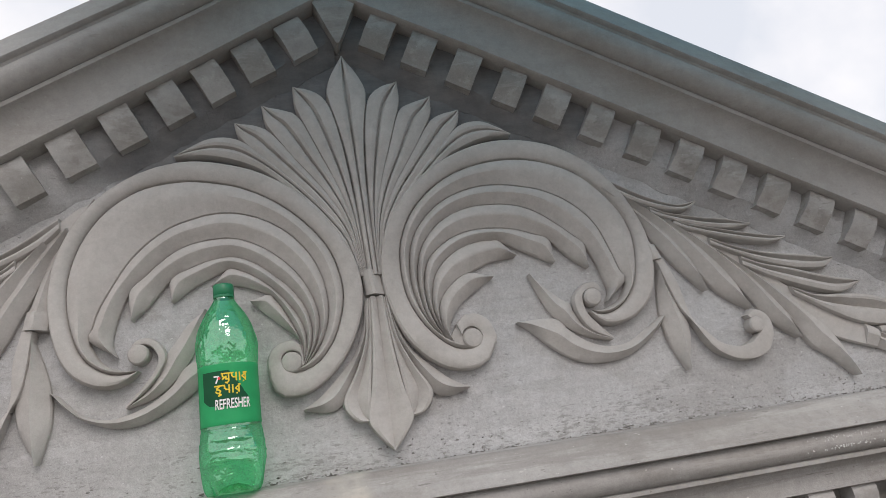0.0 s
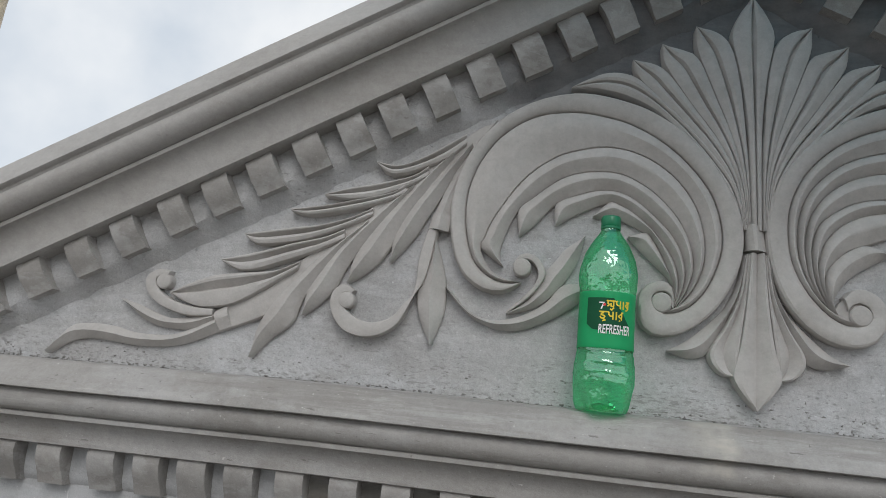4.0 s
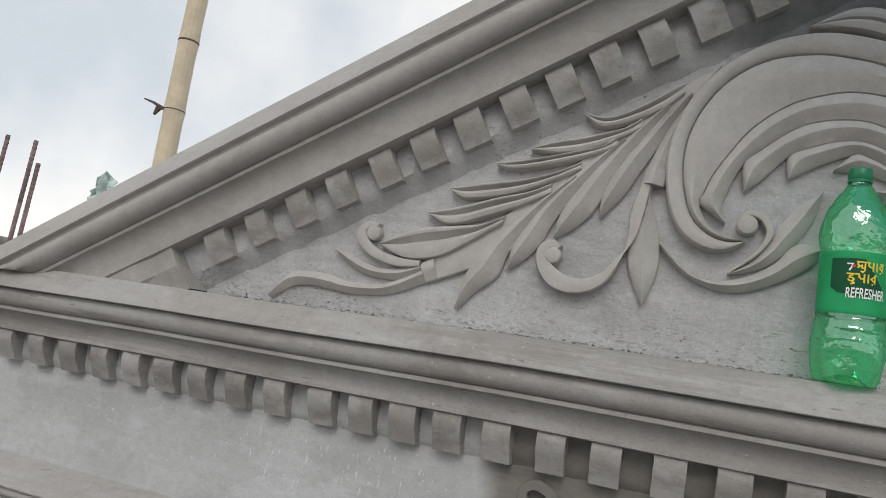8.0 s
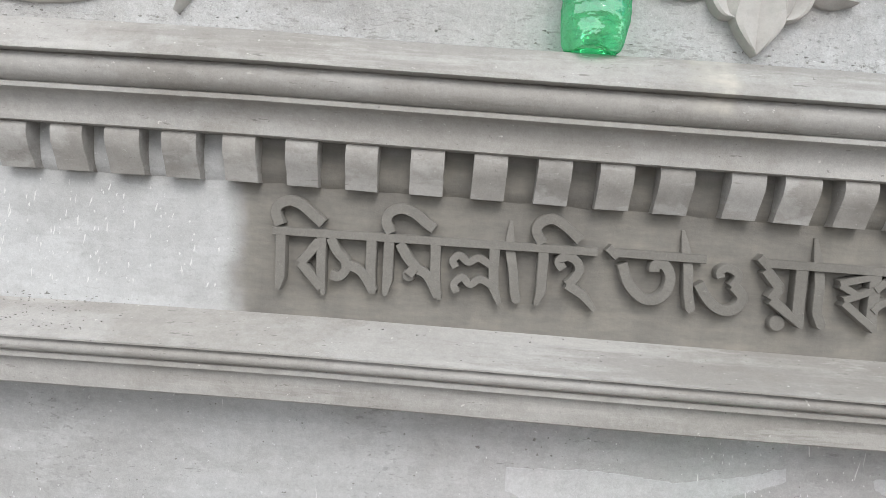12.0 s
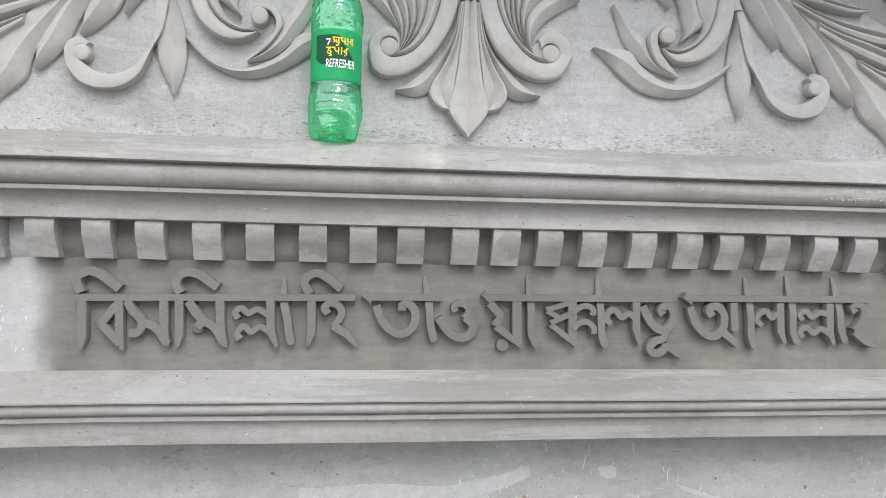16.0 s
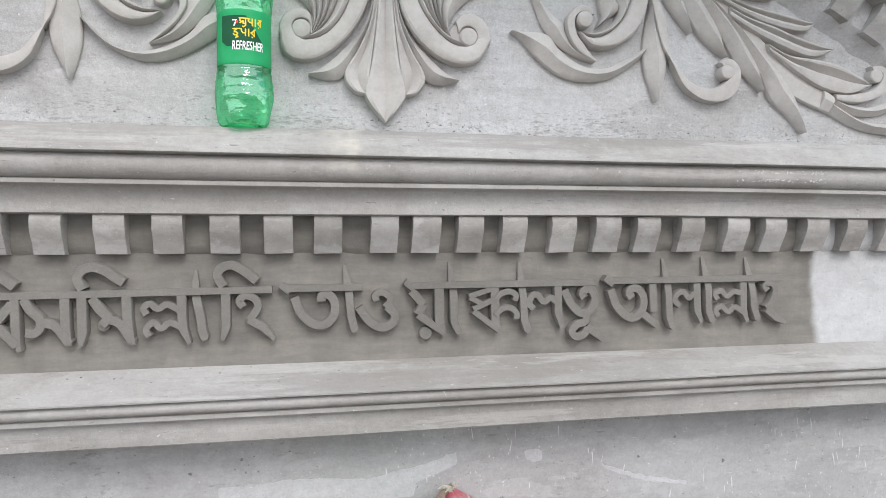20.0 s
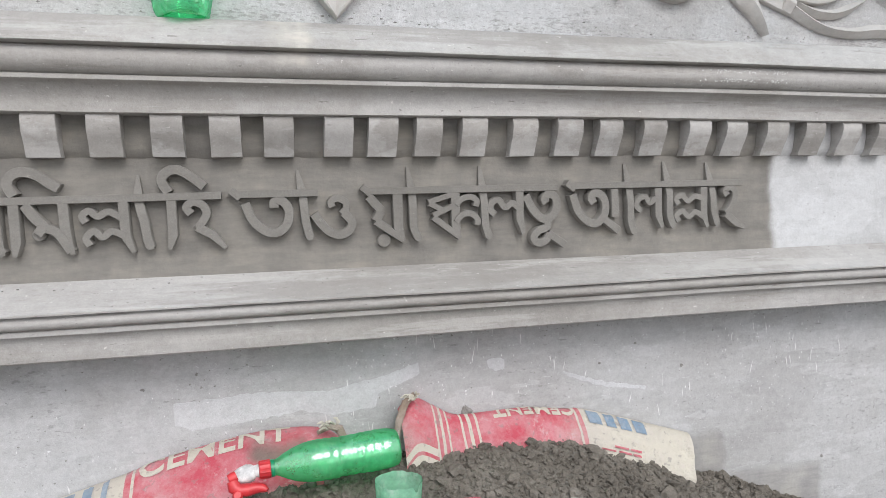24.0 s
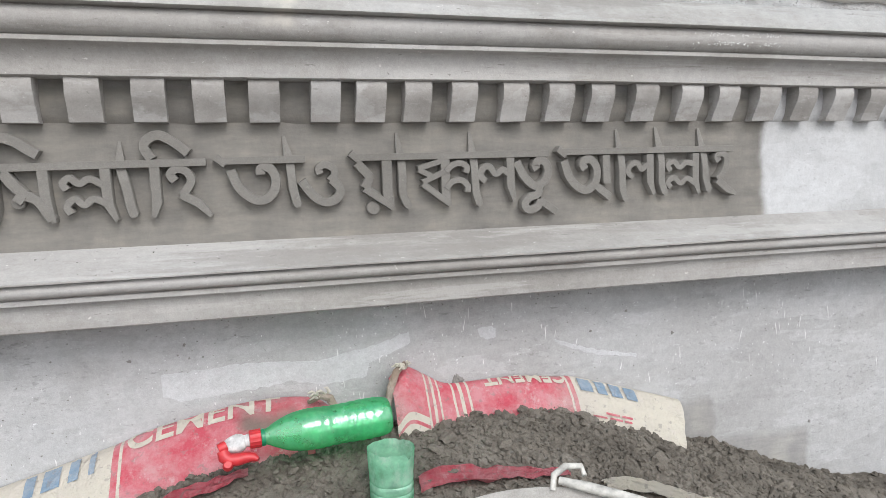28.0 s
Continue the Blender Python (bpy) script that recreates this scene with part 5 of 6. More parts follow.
# ---- cement sacks leaning on the wall ----
def woven(name, color, dust, amount=0.35):
    mat, tree, bsdf = nodes_of(name, 0.7)
    pos = tree.nodes.new("ShaderNodeNewGeometry").outputs["Position"]
    grime = ramp(tree, noise_node(tree, 14.0, 9.0, 0.78, pos), [(0.40, (amount * 0.25,) * 3), (0.60, (min(1.0, amount * 1.3),) * 3)])
    spots = ramp(tree, noise_node(tree, 75.0, 3.0, 0.6, pos), [(0.60, (0, 0, 0)), (0.68, (0.5,) * 3)])
    col = mixed(tree, grime, color, dust)
    film = ramp(tree, noise_node(tree, 5.5, 8.0, 0.75, pos), [(0.50, (0, 0, 0)), (0.68, (0.45,) * 3)])
    col = mixed(tree, film, col, (0.50, 0.45, 0.42))
    col = mixed(tree, spots, col, (0.25, 0.23, 0.21))
    smear = ramp(tree, noise_node(tree, 40.0, 7.0, 0.8, pos, (1.0, 1.0, 0.4)), [(0.56, (0, 0, 0)), (0.66, (0.45,) * 3)])
    col = mixed(tree, smear, col, (0.62, 0.55, 0.53))
    tree.links.new(col, bsdf.inputs["Base Color"])
    n1 = bump(tree, bsdf, noise_node(tree, 420.0, 1.0, 0.5, pos, (1, 1, 4)), 0.5, 0.001)
    bump(tree, bsdf, noise_node(tree, 22.0, 7.0, 0.72, pos), 1.0, 0.016, n1)
    return mat


SACK_RED = woven("red_sack", (0.52, 0.035, 0.07), (0.60, 0.30, 0.32), 0.62)
damp_shade_field(SACK_RED, -0.150, -0.030, 1.618, 1.66, (0.24, 0.17, 0.15), 0.03)
SACK_CREAM = woven("cream_sack", (0.62, 0.58, 0.49), (0.50, 0.47, 0.41), 0.4)
SACK_BLUE = woven("blue_print", (0.13, 0.24, 0.36), (0.40, 0.45, 0.48), 0.3)
SACK_BROWN = woven("brown_seam", (0.26, 0.19, 0.14), (0.4, 0.35, 0.3), 0.4)


def sack(name, label, spine, drop, material_at, lie):
    """A part-filled sack: spine is its top line (x, y, z), drop its height; the sheet bulges and wrinkles and folds back over the top."""
    line = smooth_line(spine, 80)

    def sheet(u, v):
        k = min(79.999, max(0.0, u * 80))
        i = int(k)
        top = line[i].lerp(line[i + 1], k - i)
        if v <= 1:
            fall = 1 - v
            y = top.y - lie * fall ** 0.8 - 0.012 * math.sin(v * math.pi)
            z = top.z - drop * fall
        else:
            y, z = top.y + (v - 1) * drop * 0.7, top.z + 0.004 * math.sin((v - 1) * 6) - (v - 1) ** 2 * drop * 0.5
        crease = 0.0065 * noise.noise((u * 7 + 3, v * 2.2, 1.0)) + 0.003 * noise.noise((u * 22, v * 7, 4.0)) + 0.0045 * abs(noise.noise((u * 5 - v * 5, v * 3, 8.0))) + 0.0022 * abs(noise.noise((u * 16 + v * 3, v * 9, 2.0))) + 0.0012 * noise.noise((u * 60, v * 18, 6.0))
        return Vector((top.x - 0.045 * max(0.0, 1 - v) * u ** 6, min(0.041, y - crease), z + 0.3 * crease))

    ob = thing(name, label, "cement sack", "torn cement sacks at the wall")
    bm = bmesh.new()
    grid = [[bm.verts.new(sheet(i / 280, j / 20)) for j in range(27)] for i in range(281)]
    for i in range(280):
        for j in range(26):
            f = bm.faces.new((grid[i][j], grid[i + 1][j], grid[i + 1][j + 1], grid[i][j + 1]))
            f.material_index = 1 if material_at((i + 0.5) / 280, (j + 0.5) / 20) == "red" else 0
    part("sack_cloth", bm, [SACK_CREAM, SACK_RED], ob, "woven plastic cloth printed red on cream", smooth=True)
    return ob, sheet


def printed(word_mesh, sheet, u, v, su, sv, turn, material, ob, label):
    for w in word_mesh.verts:
        x, y = (w.co.x, w.co.y) if not turn else (-w.co.x, -w.co.y)
        p = sheet(u + x * su, v + y * sv)
        q = sheet(u + x * su, v + y * sv + 0.02)
        w.co = p + Vector((0, -0.0022, 0.0008 if q.z >= p.z else 0.0022))
    # each letter or bar is a print of its own
    word_mesh.verts.index_update()
    seen, word_mesh_faces = set(), list(word_mesh.faces)
    for f in word_mesh_faces:
        if f in seen:
            continue
        stack, isle = [f], []
        seen.add(f)
        while stack:
            g = stack.pop()
            isle.append(g)
            for e in g.edges:
                for h in e.link_faces:
                    if h not in seen:
                        seen.add(h)
                        stack.append(h)
        bm, made = bmesh.new(), {}
        for g in isle:
            for v in g.verts:
                if v not in made:
                    made[v] = bm.verts.new(v.co)
            bm.faces.new([made[v] for v in g.verts])
        part("print", bm, material, ob, label)
    word_mesh.free()



def bars(layout):
    bm = bmesh.new()
    for x0, x1, y0, y1 in layout:
        bmesh.ops.create_grid(bm, x_segments=5, y_segments=5, size=0.5)
        for v in bm.verts[-36:]:
            v.co = Vector((x0 + (x1 - x0) * (v.co.x + 0.5), y0 + (y1 - y0) * (v.co.y + 0.5), 0))
    return bm


left_sack, sheet = sack("cement_sack", "dusty red and cream cement sack, torn open under mortar",
    [(-0.74, 0.0, 1.47), (-0.583, 0.012, 1.522), (-0.48, 0.02, 1.549), (-0.383, 0.024, 1.576), (-0.307, 0.022, 1.600), (-0.161, 0.02, 1.628), (-0.05, 0.012, 1.628), (-0.005, 0.005, 1.60)], 0.13,
    lambda u, v: "cream" if u < 0.493 or 0.508 < u < 0.515 else "red", 0.10)
word = lettering("CEMENT", 1.0)
bmesh.ops.subdivide_edges(word, edges=[e for e in word.edges if e.calc_length() > 0.15], cuts=2)
printed(word, sheet, 0.69, 1.03, 0.088, 0.34, False, SACK_CREAM, left_sack, "cream capitals printed on the sack")
printed(bars([(-1.8, -1.45, -0.4, 0.4), (-1.2, -0.6, -0.4, 0.4), (-0.3, 0.05, -0.4, 0.4), (0.4, 0.62, -0.4, 0.4)]), sheet, 0.42, 0.98, 0.060, 0.30, False, SACK_BLUE, left_sack, "blue print on the sack, unreadable")
printed(bars([(-0.5, 0.5, 0.4, 0.5), (-0.5, 0.5, -0.5, -0.4), (-0.5, -0.42, -0.4, 0.4), (0.42, 0.5, -0.4, 0.4), (-0.25, 0.25, -0.05, 0.05), (0.8, 0.9, -0.5, 0.5), (1.05, 1.6, 0.35, 0.45), (1.05, 1.6, -0.45, -0.35), (2.2, 2.3, -0.5, 0.6)]), sheet, 0.21, 0.52, 0.062, 0.26, False, SACK_RED, left_sack, "small red print on the sack, unreadable")


def right_tone(u, v):
    # thin crossing lines near the sewn end
    if any(abs(u - line) < 0.0042 for line in (0.125, 0.148, 0.171, 0.222, 0.245, 0.268)) and v > 0.1:
        return "cream"
    if u < 0.125 and (0.18 < v < 0.34 or 0.42 < v < 0.52):
        return "cream"
    if 0.585 < u < 0.593 or u > 0.606:
        return "cream"
    return "red"


right_sack, sheet = sack("cement_sack", "red and cream cement sack, upside down, propped on the wall",
    [(0.094, 0.0, 1.650), (0.12, 0.012, 1.670), (0.16, 0.02, 1.650), (0.21, 0.022, 1.624), (0.29, 0.024, 1.622), (0.36, 0.024, 1.622), (0.44, 0.022, 1.612), (0.475, 0.022, 1.609), (0.57, 0.02, 1.581), (0.66, 0.014, 1.554), (0.708, 0.006, 1.540)], 0.125,
    right_tone, 0.075)
word = lettering("CEMENT", 1.0)
bmesh.ops.subdivide_edges(word, edges=[e for e in word.edges if e.calc_length() > 0.15], cuts=2)
printed(word, sheet, 0.458, 1.08, 0.069, 0.30, True, SACK_CREAM, right_sack, "cream capitals printed upside down on the sack")
printed(bars([(-1.35, -0.8, -0.4, 0.4), (-0.62, -0.12, -0.4, 0.4), (0.06, 0.52, -0.4, 0.4), (0.72, 1.3, -0.4, 0.4)]), sheet, 0.728, 0.97, 0.078, 0.24, True, SACK_BLUE, right_sack, "blue print on the sack, unreadable")
printed(bars([(-2.0, -1.2, -0.2, 0.1), (-1.0, 0.2, -0.2, 0.1), (0.5, 1.9, -0.15, 0.1), (-2.2, -1.0, -0.8, -0.5), (-0.8, 0.6, -0.8, -0.5)]), sheet, 0.715, 0.56, 0.036, 0.10, True, SACK_RED, right_sack, "small red print on the sack, unreadable")
# stitched brown seam at its end
seam = tube([(0.075, -0.035, 1.575), (0.083, -0.02, 1.61), (0.092, -0.012, 1.645), (0.105, -0.004, 1.672), (0.122, 0.0, 1.683)], [0.005, 0.006, 0.007, 0.007, 0.005], 10)
for v in seam.verts:
    v.co += Vector((0.004, 0.004, 0.003)) * noise.noise(v.co * 90)
part("seam", seam, SACK_BROWN, right_sack, "frayed brown stitched seam of the sack")
fray_rng = random.Random(77)
for base, ob in ((Vector((0.112, -0.006, 1.680)), right_sack), (Vector((-0.028, -0.014, 1.646)), left_sack)):
    for n in range(12):
        p = base + Vector((fray_rng.uniform(-0.014, 0.014), fray_rng.uniform(-0.004, 0.004), fray_rng.uniform(-0.006, 0.004)))
        q = p + Vector((fray_rng.uniform(-0.018, 0.008), fray_rng.uniform(-0.012, 0.002), fray_rng.uniform(0.0, 0.012)))
        w = fray_rng.uniform(0.0012, 0.0032)
        part("loose_thread", tube([p, p.lerp(q, 0.5) + Vector((0, 0, 0.004)), q], [w, w * 0.9, w * 0.4], 6), SACK_CREAM, ob, "pale frayed threads at the seam")
seam = tube([(-0.055, -0.005, 1.632), (-0.035, -0.012, 1.645), (-0.018, -0.012, 1.638), (0.0, -0.02, 1.60)], [0.004, 0.007, 0.008, 0.006], 10)
part("seam", seam, SACK_BROWN, left_sack, "frayed brown stitched seam of the sack")


def flap(name, label, pts, wide, material):
    """A strip of sack cloth lying on the heap."""
    line = smooth_line([(*p, 0) for p in pts], 30)
    bm = bmesh.new()
    prev = None
    for i, p in enumerate(line):
        row = []
        for j in range(7):
            y = p.y + wide * (j / 6 - 0.5) * (0.5 + 0.5 * math.sin(math.pi * min(1, 0.12 + i / 30)))
            row.append(bm.verts.new((p.x, y, heap(p.x, y) + 0.008 + 0.008 * abs(math.sin(j * 1.1 + i * 0.15)) + 0.004 * noise.noise((p.x * 20, y * 30, 2)))))
        if prev:
            for j in range(6):
                bm.faces.new((prev[j], prev[j + 1], row[j + 1], row[j]))
        prev = row
    bmesh.ops.solidify(bm, geom=bm.faces[:], thickness=0.0015)
    return tagged(put(name, bm, material, smooth=True), label, "sack cloth")


flap("sack_flap", "dusty red flap of sack cloth half under mortar", [(0.10, -0.190), (0.18, -0.188), (0.27, -0.20), (0.35, -0.212)], 0.034, SACK_RED)
flap("sack_flap", "dusty red flap of sack cloth half under mortar", [(-0.05, -0.31), (0.0, -0.28), (0.05, -0.27)], 0.035, SACK_RED)
flap("sack_flap", "blue and cream printed edge of a buried sack", [(0.40, -0.235), (0.5, -0.245), (0.6, -0.245), (0.72, -0.26)], 0.035, SACK_CREAM)
flap("sack_flap", "thin blue printed strip of a buried sack", [(0.52, -0.262), (0.6, -0.268), (0.68, -0.28)], 0.02, SACK_BLUE)
flap("sack_flap", "pale torn strip of sack cloth on the mortar", [(-0.33, -0.12), (-0.24, -0.11), (-0.16, -0.105)], 0.028, SACK_RED)

# ---- spray bottle lying on the heap ----
RED = plain("red_plastic", (0.46, 0.026, 0.032), 0.42, 0, 0.2, 60, 0.2)
WHITE_PLASTIC = plain("white_plastic", (0.50, 0.49, 0.485), 0.45, 0, 0.4, 90, 0.3)
spray = new("spray_bottle")
tagged(spray, "green plastic spray bottle with red trigger lying on mortar", "spray bottle")
SPRAY = [(0.010, 0.004), (0.030, 0.0), (0.036, 0.004), (0.0395, 0.016), (0.0405, 0.04), (0.0395, 0.065), (0.039, 0.075), (0.039, 0.105), (0.0405, 0.115), (0.0405, 0.138), (0.038, 0.160), (0.0325, 0.181), (0.0235, 0.200), (0.0155, 0.214), (0.0135, 0.228)]
part("body", turned([(q.x, q.y) for q in smooth_line([(r, z, 0) for r, z in SPRAY], 70)], 36, lambda k, a, z: 1 - (0.028 * (0.5 + 0.5 * math.cos(z * 420)) ** 3 if 0.03 < z < 0.135 else 0.0) - 0.05 * noise.noise((1.6 * math.cos(a), 1.6 * math.sin(a), z * 22))), SPRAY_GREEN, spray, smooth=True)
part("neck_ring", turned([(0.0135, 0.216), (0.0165, 0.217), (0.0165, 0.223), (0.0135, 0.224)], 24), CAP_GREEN, spray, smooth=True)
part("collar", turned([(0.0140, 0.223), (0.0175, 0.224), (0.0168, 0.242), (0.0125, 0.243)], 30, lambda k, a, z: 1 + 0.03 * math.cos(15 * a)), RED, spray, "red ribbed collar", smooth=True)
pump = tube([(0.0, 0.0, 0.2416), (0.0, 0.0, 0.2495), (0.0, 0.001, 0.2524), (0.0, 0.002, 0.2624), (0.0, 0.003, 0.2740), (0.0, 0.004, 0.2833)], [0.0125, 0.012, 0.0155, 0.0165, 0.0145, 0.009], 14)
for v in pump.verts:
    v.co.x *= 0.72
    v.co += Vector((0.002, 0.003, 0.001)) * noise.noise(v.co * 70)
part("pump_body", pump, WHITE_PLASTIC, spray, "dirty white plastic pump body", smooth=True)
for y, z0, z1, r0 in ((-0.011, 0.253, 0.272, 0.004), (0.011, 0.252, 0.268, 0.0045)):
    part("pump_rib", tube([(0.008, y, z0), (0.009, y + 0.002, (z0 + z1) / 2), (0.007, y + 0.003, z1)], [r0, r0 * 1.15, r0 * 0.8], 10), WHITE_PLASTIC, spray, smooth=True)
part("nozzle", tube([(0.0, 0.004, 0.2797), (0.0, 0.006, 0.2855), (0.0, 0.008, 0.2927)], [0.0105, 0.011, 0.009], 14), RED, spray, "red nozzle", smooth=True)
trigger = tube([(0.0, 0.012, 0.2869), (0.003, 0.024, 0.2840), (0.005, 0.031, 0.2754), (0.005, 0.032, 0.2624), (0.004, 0.031, 0.2495), (0.002, 0.034, 0.2380), (0.0, 0.040, 0.2322)], [0.009, 0.0115, 0.0125, 0.0115, 0.0105, 0.008, 0.004], 14)
part("trigger", trigger, RED, spray, "fat curved red plastic trigger", smooth=True)
part("pivot", tube([(-0.007, 0.041, 0.2804), (-0.003, 0.041, 0.2804), (0.009, 0.041, 0.2804), (0.012, 0.041, 0.2804)], [0.006, 0.0085, 0.0085, 0.006], 16), RED, spray, "round red trigger pivot", smooth=True)
axis = (Vector((-0.150, -0.122, 1.627)) - Vector((0.072, -0.105, 1.634))).normalized()
down = Vector((-0.05, -0.62, -0.78))
down = (down - axis * down.dot(axis)).normalized()
side = down.cross(axis)
turn = Matrix((side, down, axis)).transposed().to_4x4()
spray.matrix_world = Matrix.Translation((0.070, -0.105, 1.631)) @ turn @ Matrix.Diagonal((0.82, 0.82, 0.93, 1.0))

# ---- cut-off bottle used as a cup ----
cup = thing("cut_bottle_cup", "pale green cup cut from a plastic bottle, dusty with cement", "cup", at=(0.055, -0.195, 1.503))
wall = turned([(0.0, 0.006), (0.024, 0.001), (0.033, 0.004), (0.0375, 0.014)] + [(0.0395 - 0.0022 * max(0.0, math.cos(k * math.tau / 6)) ** 4, 0.016 + 0.0022 * k) for k in range(24)] + [(0.0395 + 0.0003 * k, 0.070 + 0.0045 * k) for k in range(9)], 56,
              lambda k, a, z: 1 + (0.045 * math.cos(2 * a + 1) + 0.02 * math.sin(5 * a) + 0.03 * noise.noise((2 * math.cos(a), 2 * math.sin(a), z * 30))) * (z / 0.105))
for v in wall.verts:
    rise = max(0.0, (v.co.z - 0.070) / 0.036)
    a = math.atan2(v.co.y, v.co.x)
    torn = 0.0025 * noise.noise((3 * math.cos(a), 3 * math.sin(a), 2.0)) + 0.0016 * noise.noise((9 * math.cos(a), 9 * math.sin(a), 5.0))
    notch = -0.012 * max(0.0, 1 - abs(a + 0.95) / 0.16)
    v.co = Vector((v.co.x * 0.85, v.co.y * 0.85, v.co.z * 1.04 + rise * (torn + notch)))
part("wall", wall, CUP, cup, smooth=True)

# ---- mortar pan with a white handle ----
PAN = cement("cement_coated_pan", (0.30, 0.285, 0.26), (0.40, 0.385, 0.36), (0.50, 0.48, 0.45), 0.6, blotch=8)
pan = thing("mortar_pan", "shallow round pan caked with pale cement on the heap", "pan", at=(0.22, -0.475, 1.47))
part("bowl", turned([(0.0, 0.012), (0.10, 0.0), (0.14, 0.012), (0.19, 0.066), (0.203, 0.082), (0.207, 0.084), (0.205, 0.078), (0.18, 0.045), (0.13, 0.006), (0.0, 0.004)][::-1], 48), PAN, pan, smooth=True)
cake = turned([(0.0, 0.074), (0.06, 0.077), (0.12, 0.070), (0.17, 0.066), (0.193, 0.070)], 40)
for v in cake.verts:
    v.co.z += 0.008 * noise.noise(v.co * 22)
part("mortar", cake, PAN, pan, "grey cement slurry in the pan", smooth=True)
HANDLE = plain("white_handle", (0.44, 0.43, 0.40), 0.6, 0, 0.4, 55, 0.5)
handle = thing("trowel", "old trowel with a whitish bent handle on the pan", "trowel")
part("shank", tube([(0.285, -0.285, 1.552), (0.29, -0.278, 1.572), (0.31, -0.275, 1.582), (0.335, -0.278, 1.580), (0.335, -0.29, 1.570)], [0.0045, 0.0055, 0.0055, 0.005, 0.004], 10), HANDLE, handle, smooth=True)
part("grip", tube([(0.295, -0.285, 1.566), (0.33, -0.31, 1.562), (0.375, -0.345, 1.556), (0.42, -0.39, 1.552)], [0.006, 0.0078, 0.0078, 0.007], 12), HANDLE, handle, smooth=True)


# ---- lime splashes and fallen crumbs ----
LIME = plain("lime_splash", (0.62, 0.62, 0.61), 0.8, 0, 0.1, 80)
rng = random.Random(23)


def flecks(name, label, spots, material):
    """Small flattened drops: each spot is a place, a half width, a half height and a thickness."""
    verts, faces = [], []
    for x, y, z, a, b, c, lean in spots:
        base = len(verts)
        verts.append((x, y - c, z))
        for k in range(7):
            w = k * math.tau / 7
            r = 1 + 0.35 * math.sin(3 * w + x * 90)
            px, pz = a * r * math.cos(w), b * r * math.sin(w)
            verts.append((x + px + lean * pz, y - 0.0003, z + pz))
        faces += [(base, base + 1 + k, base + 1 + (k + 1) % 7) for k in range(7)]
    me = bpy.data.meshes.new(name)
    me.from_pydata(verts, [], faces)
    me.materials.append(material)
    return tagged(new(name, me), label, "splashes", kind="stuff")


spots = []
for n in range(150):
    x = rng.gauss(-1.0, 0.16)
    z = rng.uniform(1.945, 2.10) - 0.12 * (rng.random() ** 2) * (x + 1.0)
    if -1.5 < x < -0.76 and 1.94 < z < 2.10:
        spots.append((x, FRIEZE_Y, z, rng.uniform(0.0006, 0.0016), rng.uniform(0.001, 0.009) if rng.random() < 0.5 else rng.uniform(0.001, 0.003), 0.0006, rng.uniform(-0.1, 0.35)))
for n in range(60):
    spots.append((rng.uniform(-1.9, -1.3), FRIEZE_Y, rng.uniform(1.95, 2.1), 0.001, rng.uniform(0.001, 0.004), 0.0006, 0.1))
flecks("lime_splashes", "white lime splashes running down the frieze", spots, LIME)
spots = []
for n in range(330):
    x = rng.choice((rng.uniform(-1.2, 1.6), rng.gauss(0.15, 0.2), rng.gauss(0.95, 0.15)))
    spots.append((x, LOWER_Y, rng.uniform(1.55, 1.79), rng.uniform(0.0006, 0.0014), rng.uniform(0.001, 0.003) if rng.random() < 0.8 else rng.uniform(0.006, 0.017), 0.0006, rng.uniform(-0.25, 0.25)))
flecks("lime_splashes", "white lime drips on the lower wall", spots, LIME)
spots = []
for n in range(120):
    x = rng.gauss(0.72, 0.03) if n % 3 else rng.gauss(0.815, 0.012)
    a = rng.uniform(0.3, 1.0)
    spots.append((x, -0.068 - 0.026 * math.cos(a) + 0.0008, LEDGE_Z - 0.069 + 0.0195 * math.sin(a) * rng.choice((-0.6, 1)), 0.0012, 0.0014, 0.0008, 0))
flecks("lime_splashes", "white lime specks on the cornice roll", spots, LIME)
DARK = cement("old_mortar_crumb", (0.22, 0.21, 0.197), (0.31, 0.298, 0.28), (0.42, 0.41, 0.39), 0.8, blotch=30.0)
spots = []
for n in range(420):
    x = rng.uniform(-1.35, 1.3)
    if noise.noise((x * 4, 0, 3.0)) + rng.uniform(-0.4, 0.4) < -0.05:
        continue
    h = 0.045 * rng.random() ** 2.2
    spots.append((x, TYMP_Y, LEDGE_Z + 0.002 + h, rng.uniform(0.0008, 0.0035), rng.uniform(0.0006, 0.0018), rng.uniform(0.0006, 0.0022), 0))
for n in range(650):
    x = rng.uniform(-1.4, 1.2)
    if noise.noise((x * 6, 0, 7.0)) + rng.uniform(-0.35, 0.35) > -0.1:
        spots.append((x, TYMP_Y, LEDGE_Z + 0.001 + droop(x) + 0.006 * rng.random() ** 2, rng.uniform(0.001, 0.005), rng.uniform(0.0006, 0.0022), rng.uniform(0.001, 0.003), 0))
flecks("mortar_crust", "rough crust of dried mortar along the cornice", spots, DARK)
spots = []
for n in range(420):
    x = rng.uniform(-1.2, 1.2)
    z = rake_z(x) - rng.uniform(0.02, 0.11)
    spots.append((x, TYMP_Y, z, rng.uniform(0.001, 0.004), rng.uniform(0.001, 0.003), rng.uniform(0.0008, 0.003), 0))
flecks("mortar_crust", "rough lumps of mortar between the sloping dentils", spots, TYMPANUM)


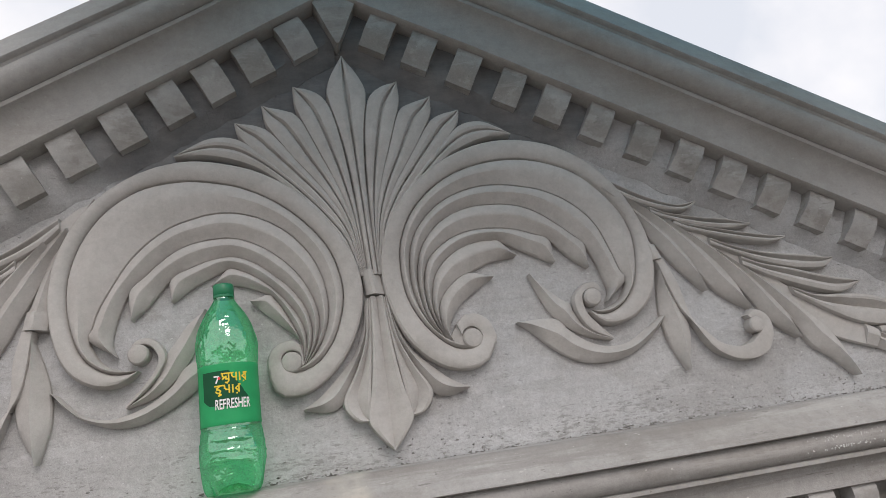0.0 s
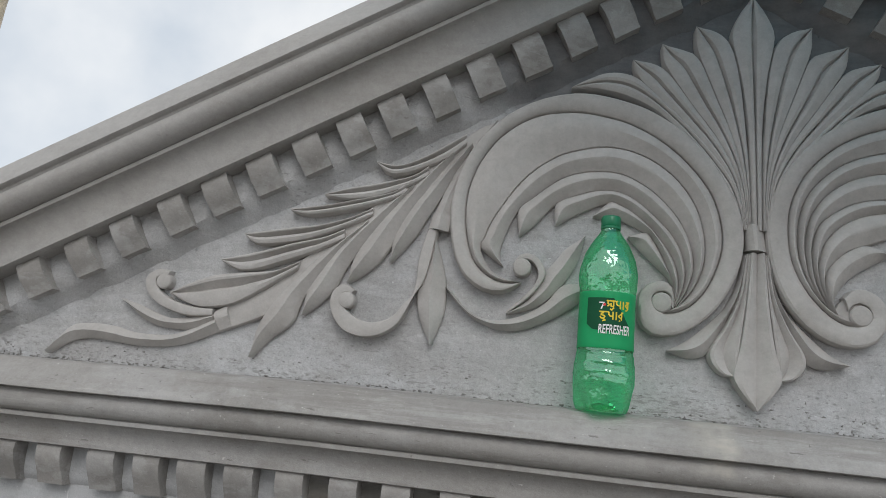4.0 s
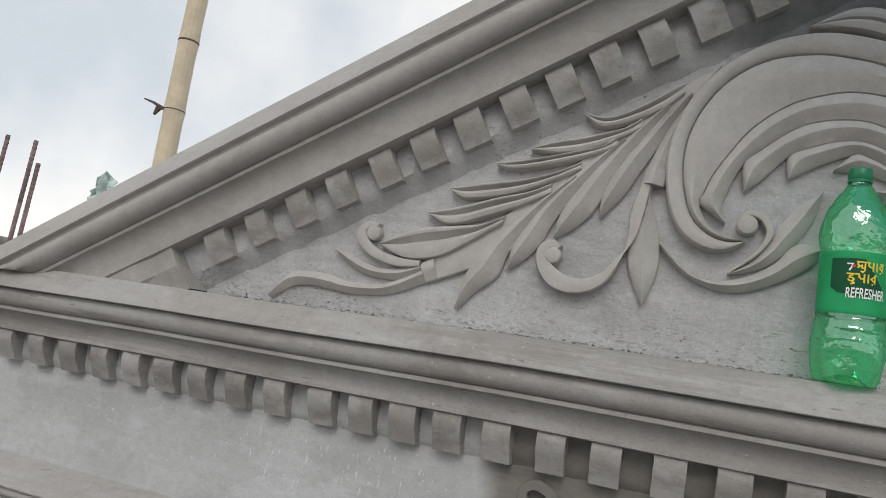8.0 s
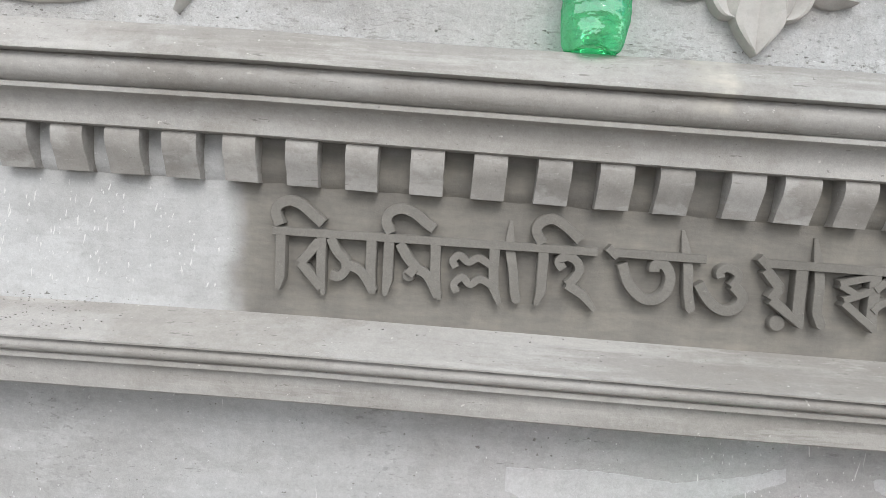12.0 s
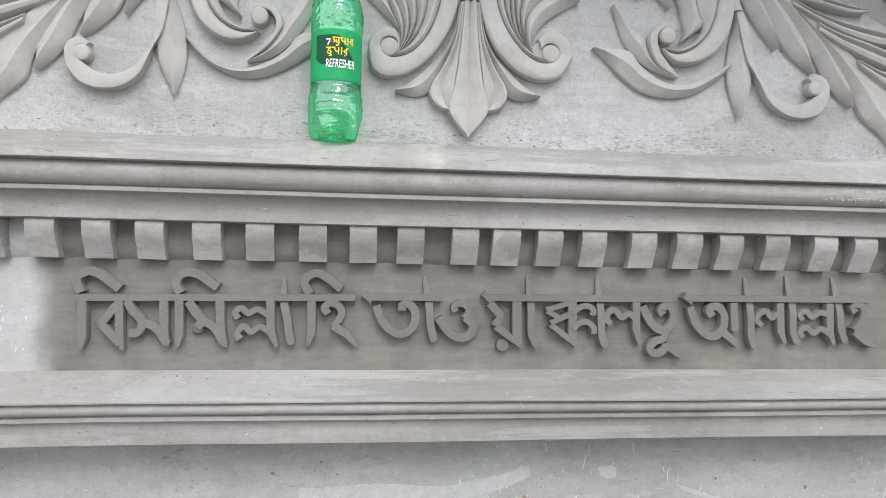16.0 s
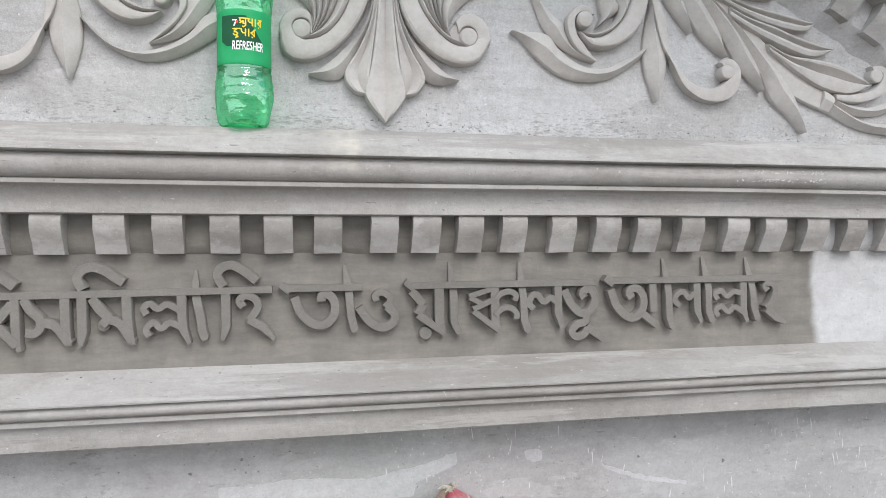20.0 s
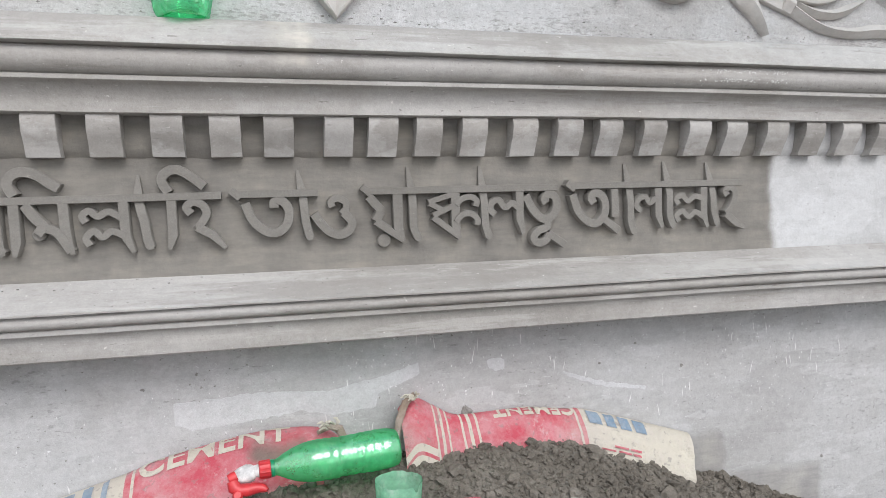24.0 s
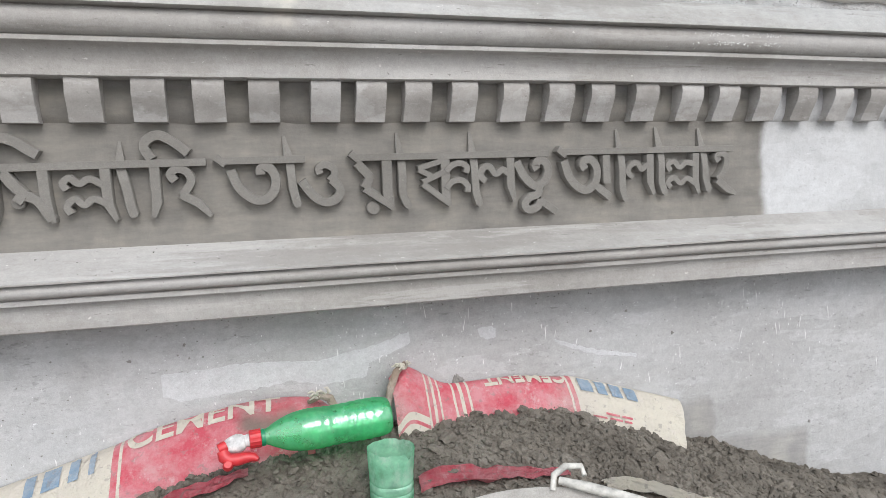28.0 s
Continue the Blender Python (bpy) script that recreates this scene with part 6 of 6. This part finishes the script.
def skim(top, low, seed, proud=0.0007):
    """A thin trowelled skim of cement on the lower wall between an upper and a lower line (millimetres), with a ragged rim."""
    lines = [smooth_line([(x, z, 0) for x, z in pts], 60, False) for pts in (top, low)]
    bm = bmesh.new()
    prev = None
    for i in range(61):
        a, b = lines[0][i], lines[1][i]
        row = []
        for q, up in ((a, 1), (b, -1)):
            d = 2.6 * noise.noise((q.x / 14, q.y / 14, seed)) + 1.8 * noise.noise((q.x / 4, q.y / 4, seed))
            row.append((q.x / 1000 + 0.0003 * d, q.y / 1000 + 0.0012 * d))
        quad = [bm.verts.new((row[0][0], LOWER_Y + 0.001, row[0][1] + 0.001)), bm.verts.new((row[0][0], LOWER_Y - proud, row[0][1])),
                bm.verts.new((row[1][0], LOWER_Y - proud, row[1][1])), bm.verts.new((row[1][0], LOWER_Y + 0.001, row[1][1] - 0.001))]
        if prev:
            for k in range(3):
                bm.faces.new((prev[k], prev[k + 1], quad[k + 1], quad[k]))
        prev = quad
    part("skim_patch", bm, SKIM, LOWER_WALL)


skim([(-300, 1690), (-149, 1699), (-31, 1690), (81, 1712), (140, 1731)], [(-298, 1654), (-272, 1640), (-181, 1647), (-75, 1658), (-27, 1645), (57, 1652), (62, 1677), (142, 1708)], 1.0)
skim([(277, 1724), (290, 1729), (314, 1723)], [(280, 1712), (296, 1700), (314, 1706)], 2.0)
skim([(440, 1690), (480, 1674), (539, 1657), (628, 1642)], [(440, 1684), (480, 1666), (539, 1648), (626, 1636)], 3.0)
spots = []
for x, z, r in ((0.233, 1.628, 0.011), (0.711, 1.679, 0.0035), (1.082, 1.438, 0.004), (-0.347, 1.721, 0.003), (-0.252, 1.717, 0.0022), (-0.259, 1.741, 0.0022), (0.52, 1.70, 0.003), (0.60, 1.735, 0.003)):
    for n in range(5):
        spots.append((x + rng.gauss(0, r * 0.3), LOWER_Y, z + rng.gauss(0, r * 0.3), r * rng.uniform(0.5, 0.9), r * rng.uniform(0.5, 0.9), 0.4 * r, 0))
for n in range(800):
    x = rng.uniform(-1.3, 1.5)
    spots.append((x, LOWER_Y, 1.795 - 0.02 * rng.random() ** 2 if n % 2 else rng.uniform(1.5, 1.79), rng.uniform(0.0006, 0.0022), rng.uniform(0.0005, 0.0016), 0.001, 0))
flecks("mortar_crust", "dark specks and lumps of mortar on the lower wall", spots, DARK)
# crumbs on the sloping sill
spots = []
for cx, sx, many in ((-1.0, 0.05, 110), (0.12, 0.02, 30), (0.86, 0.09, 110), (1.1, 0.1, 50), (0.0, 0.6, 90)):
    for n in range(many):
        s = rng.random() ** 1.4
        x = rng.gauss(cx, sx)
        spots.append((x, 0.008 - 0.088 * s, SILL_Z - 0.0375 * s + 0.0006, rng.uniform(0.0006, 0.0026), rng.uniform(0.0004, 0.0012), rng.uniform(0.0006, 0.0018), 0))
flecks("mortar_crust", "crumbs of dried mortar scattered on the sill", spots, DARK)
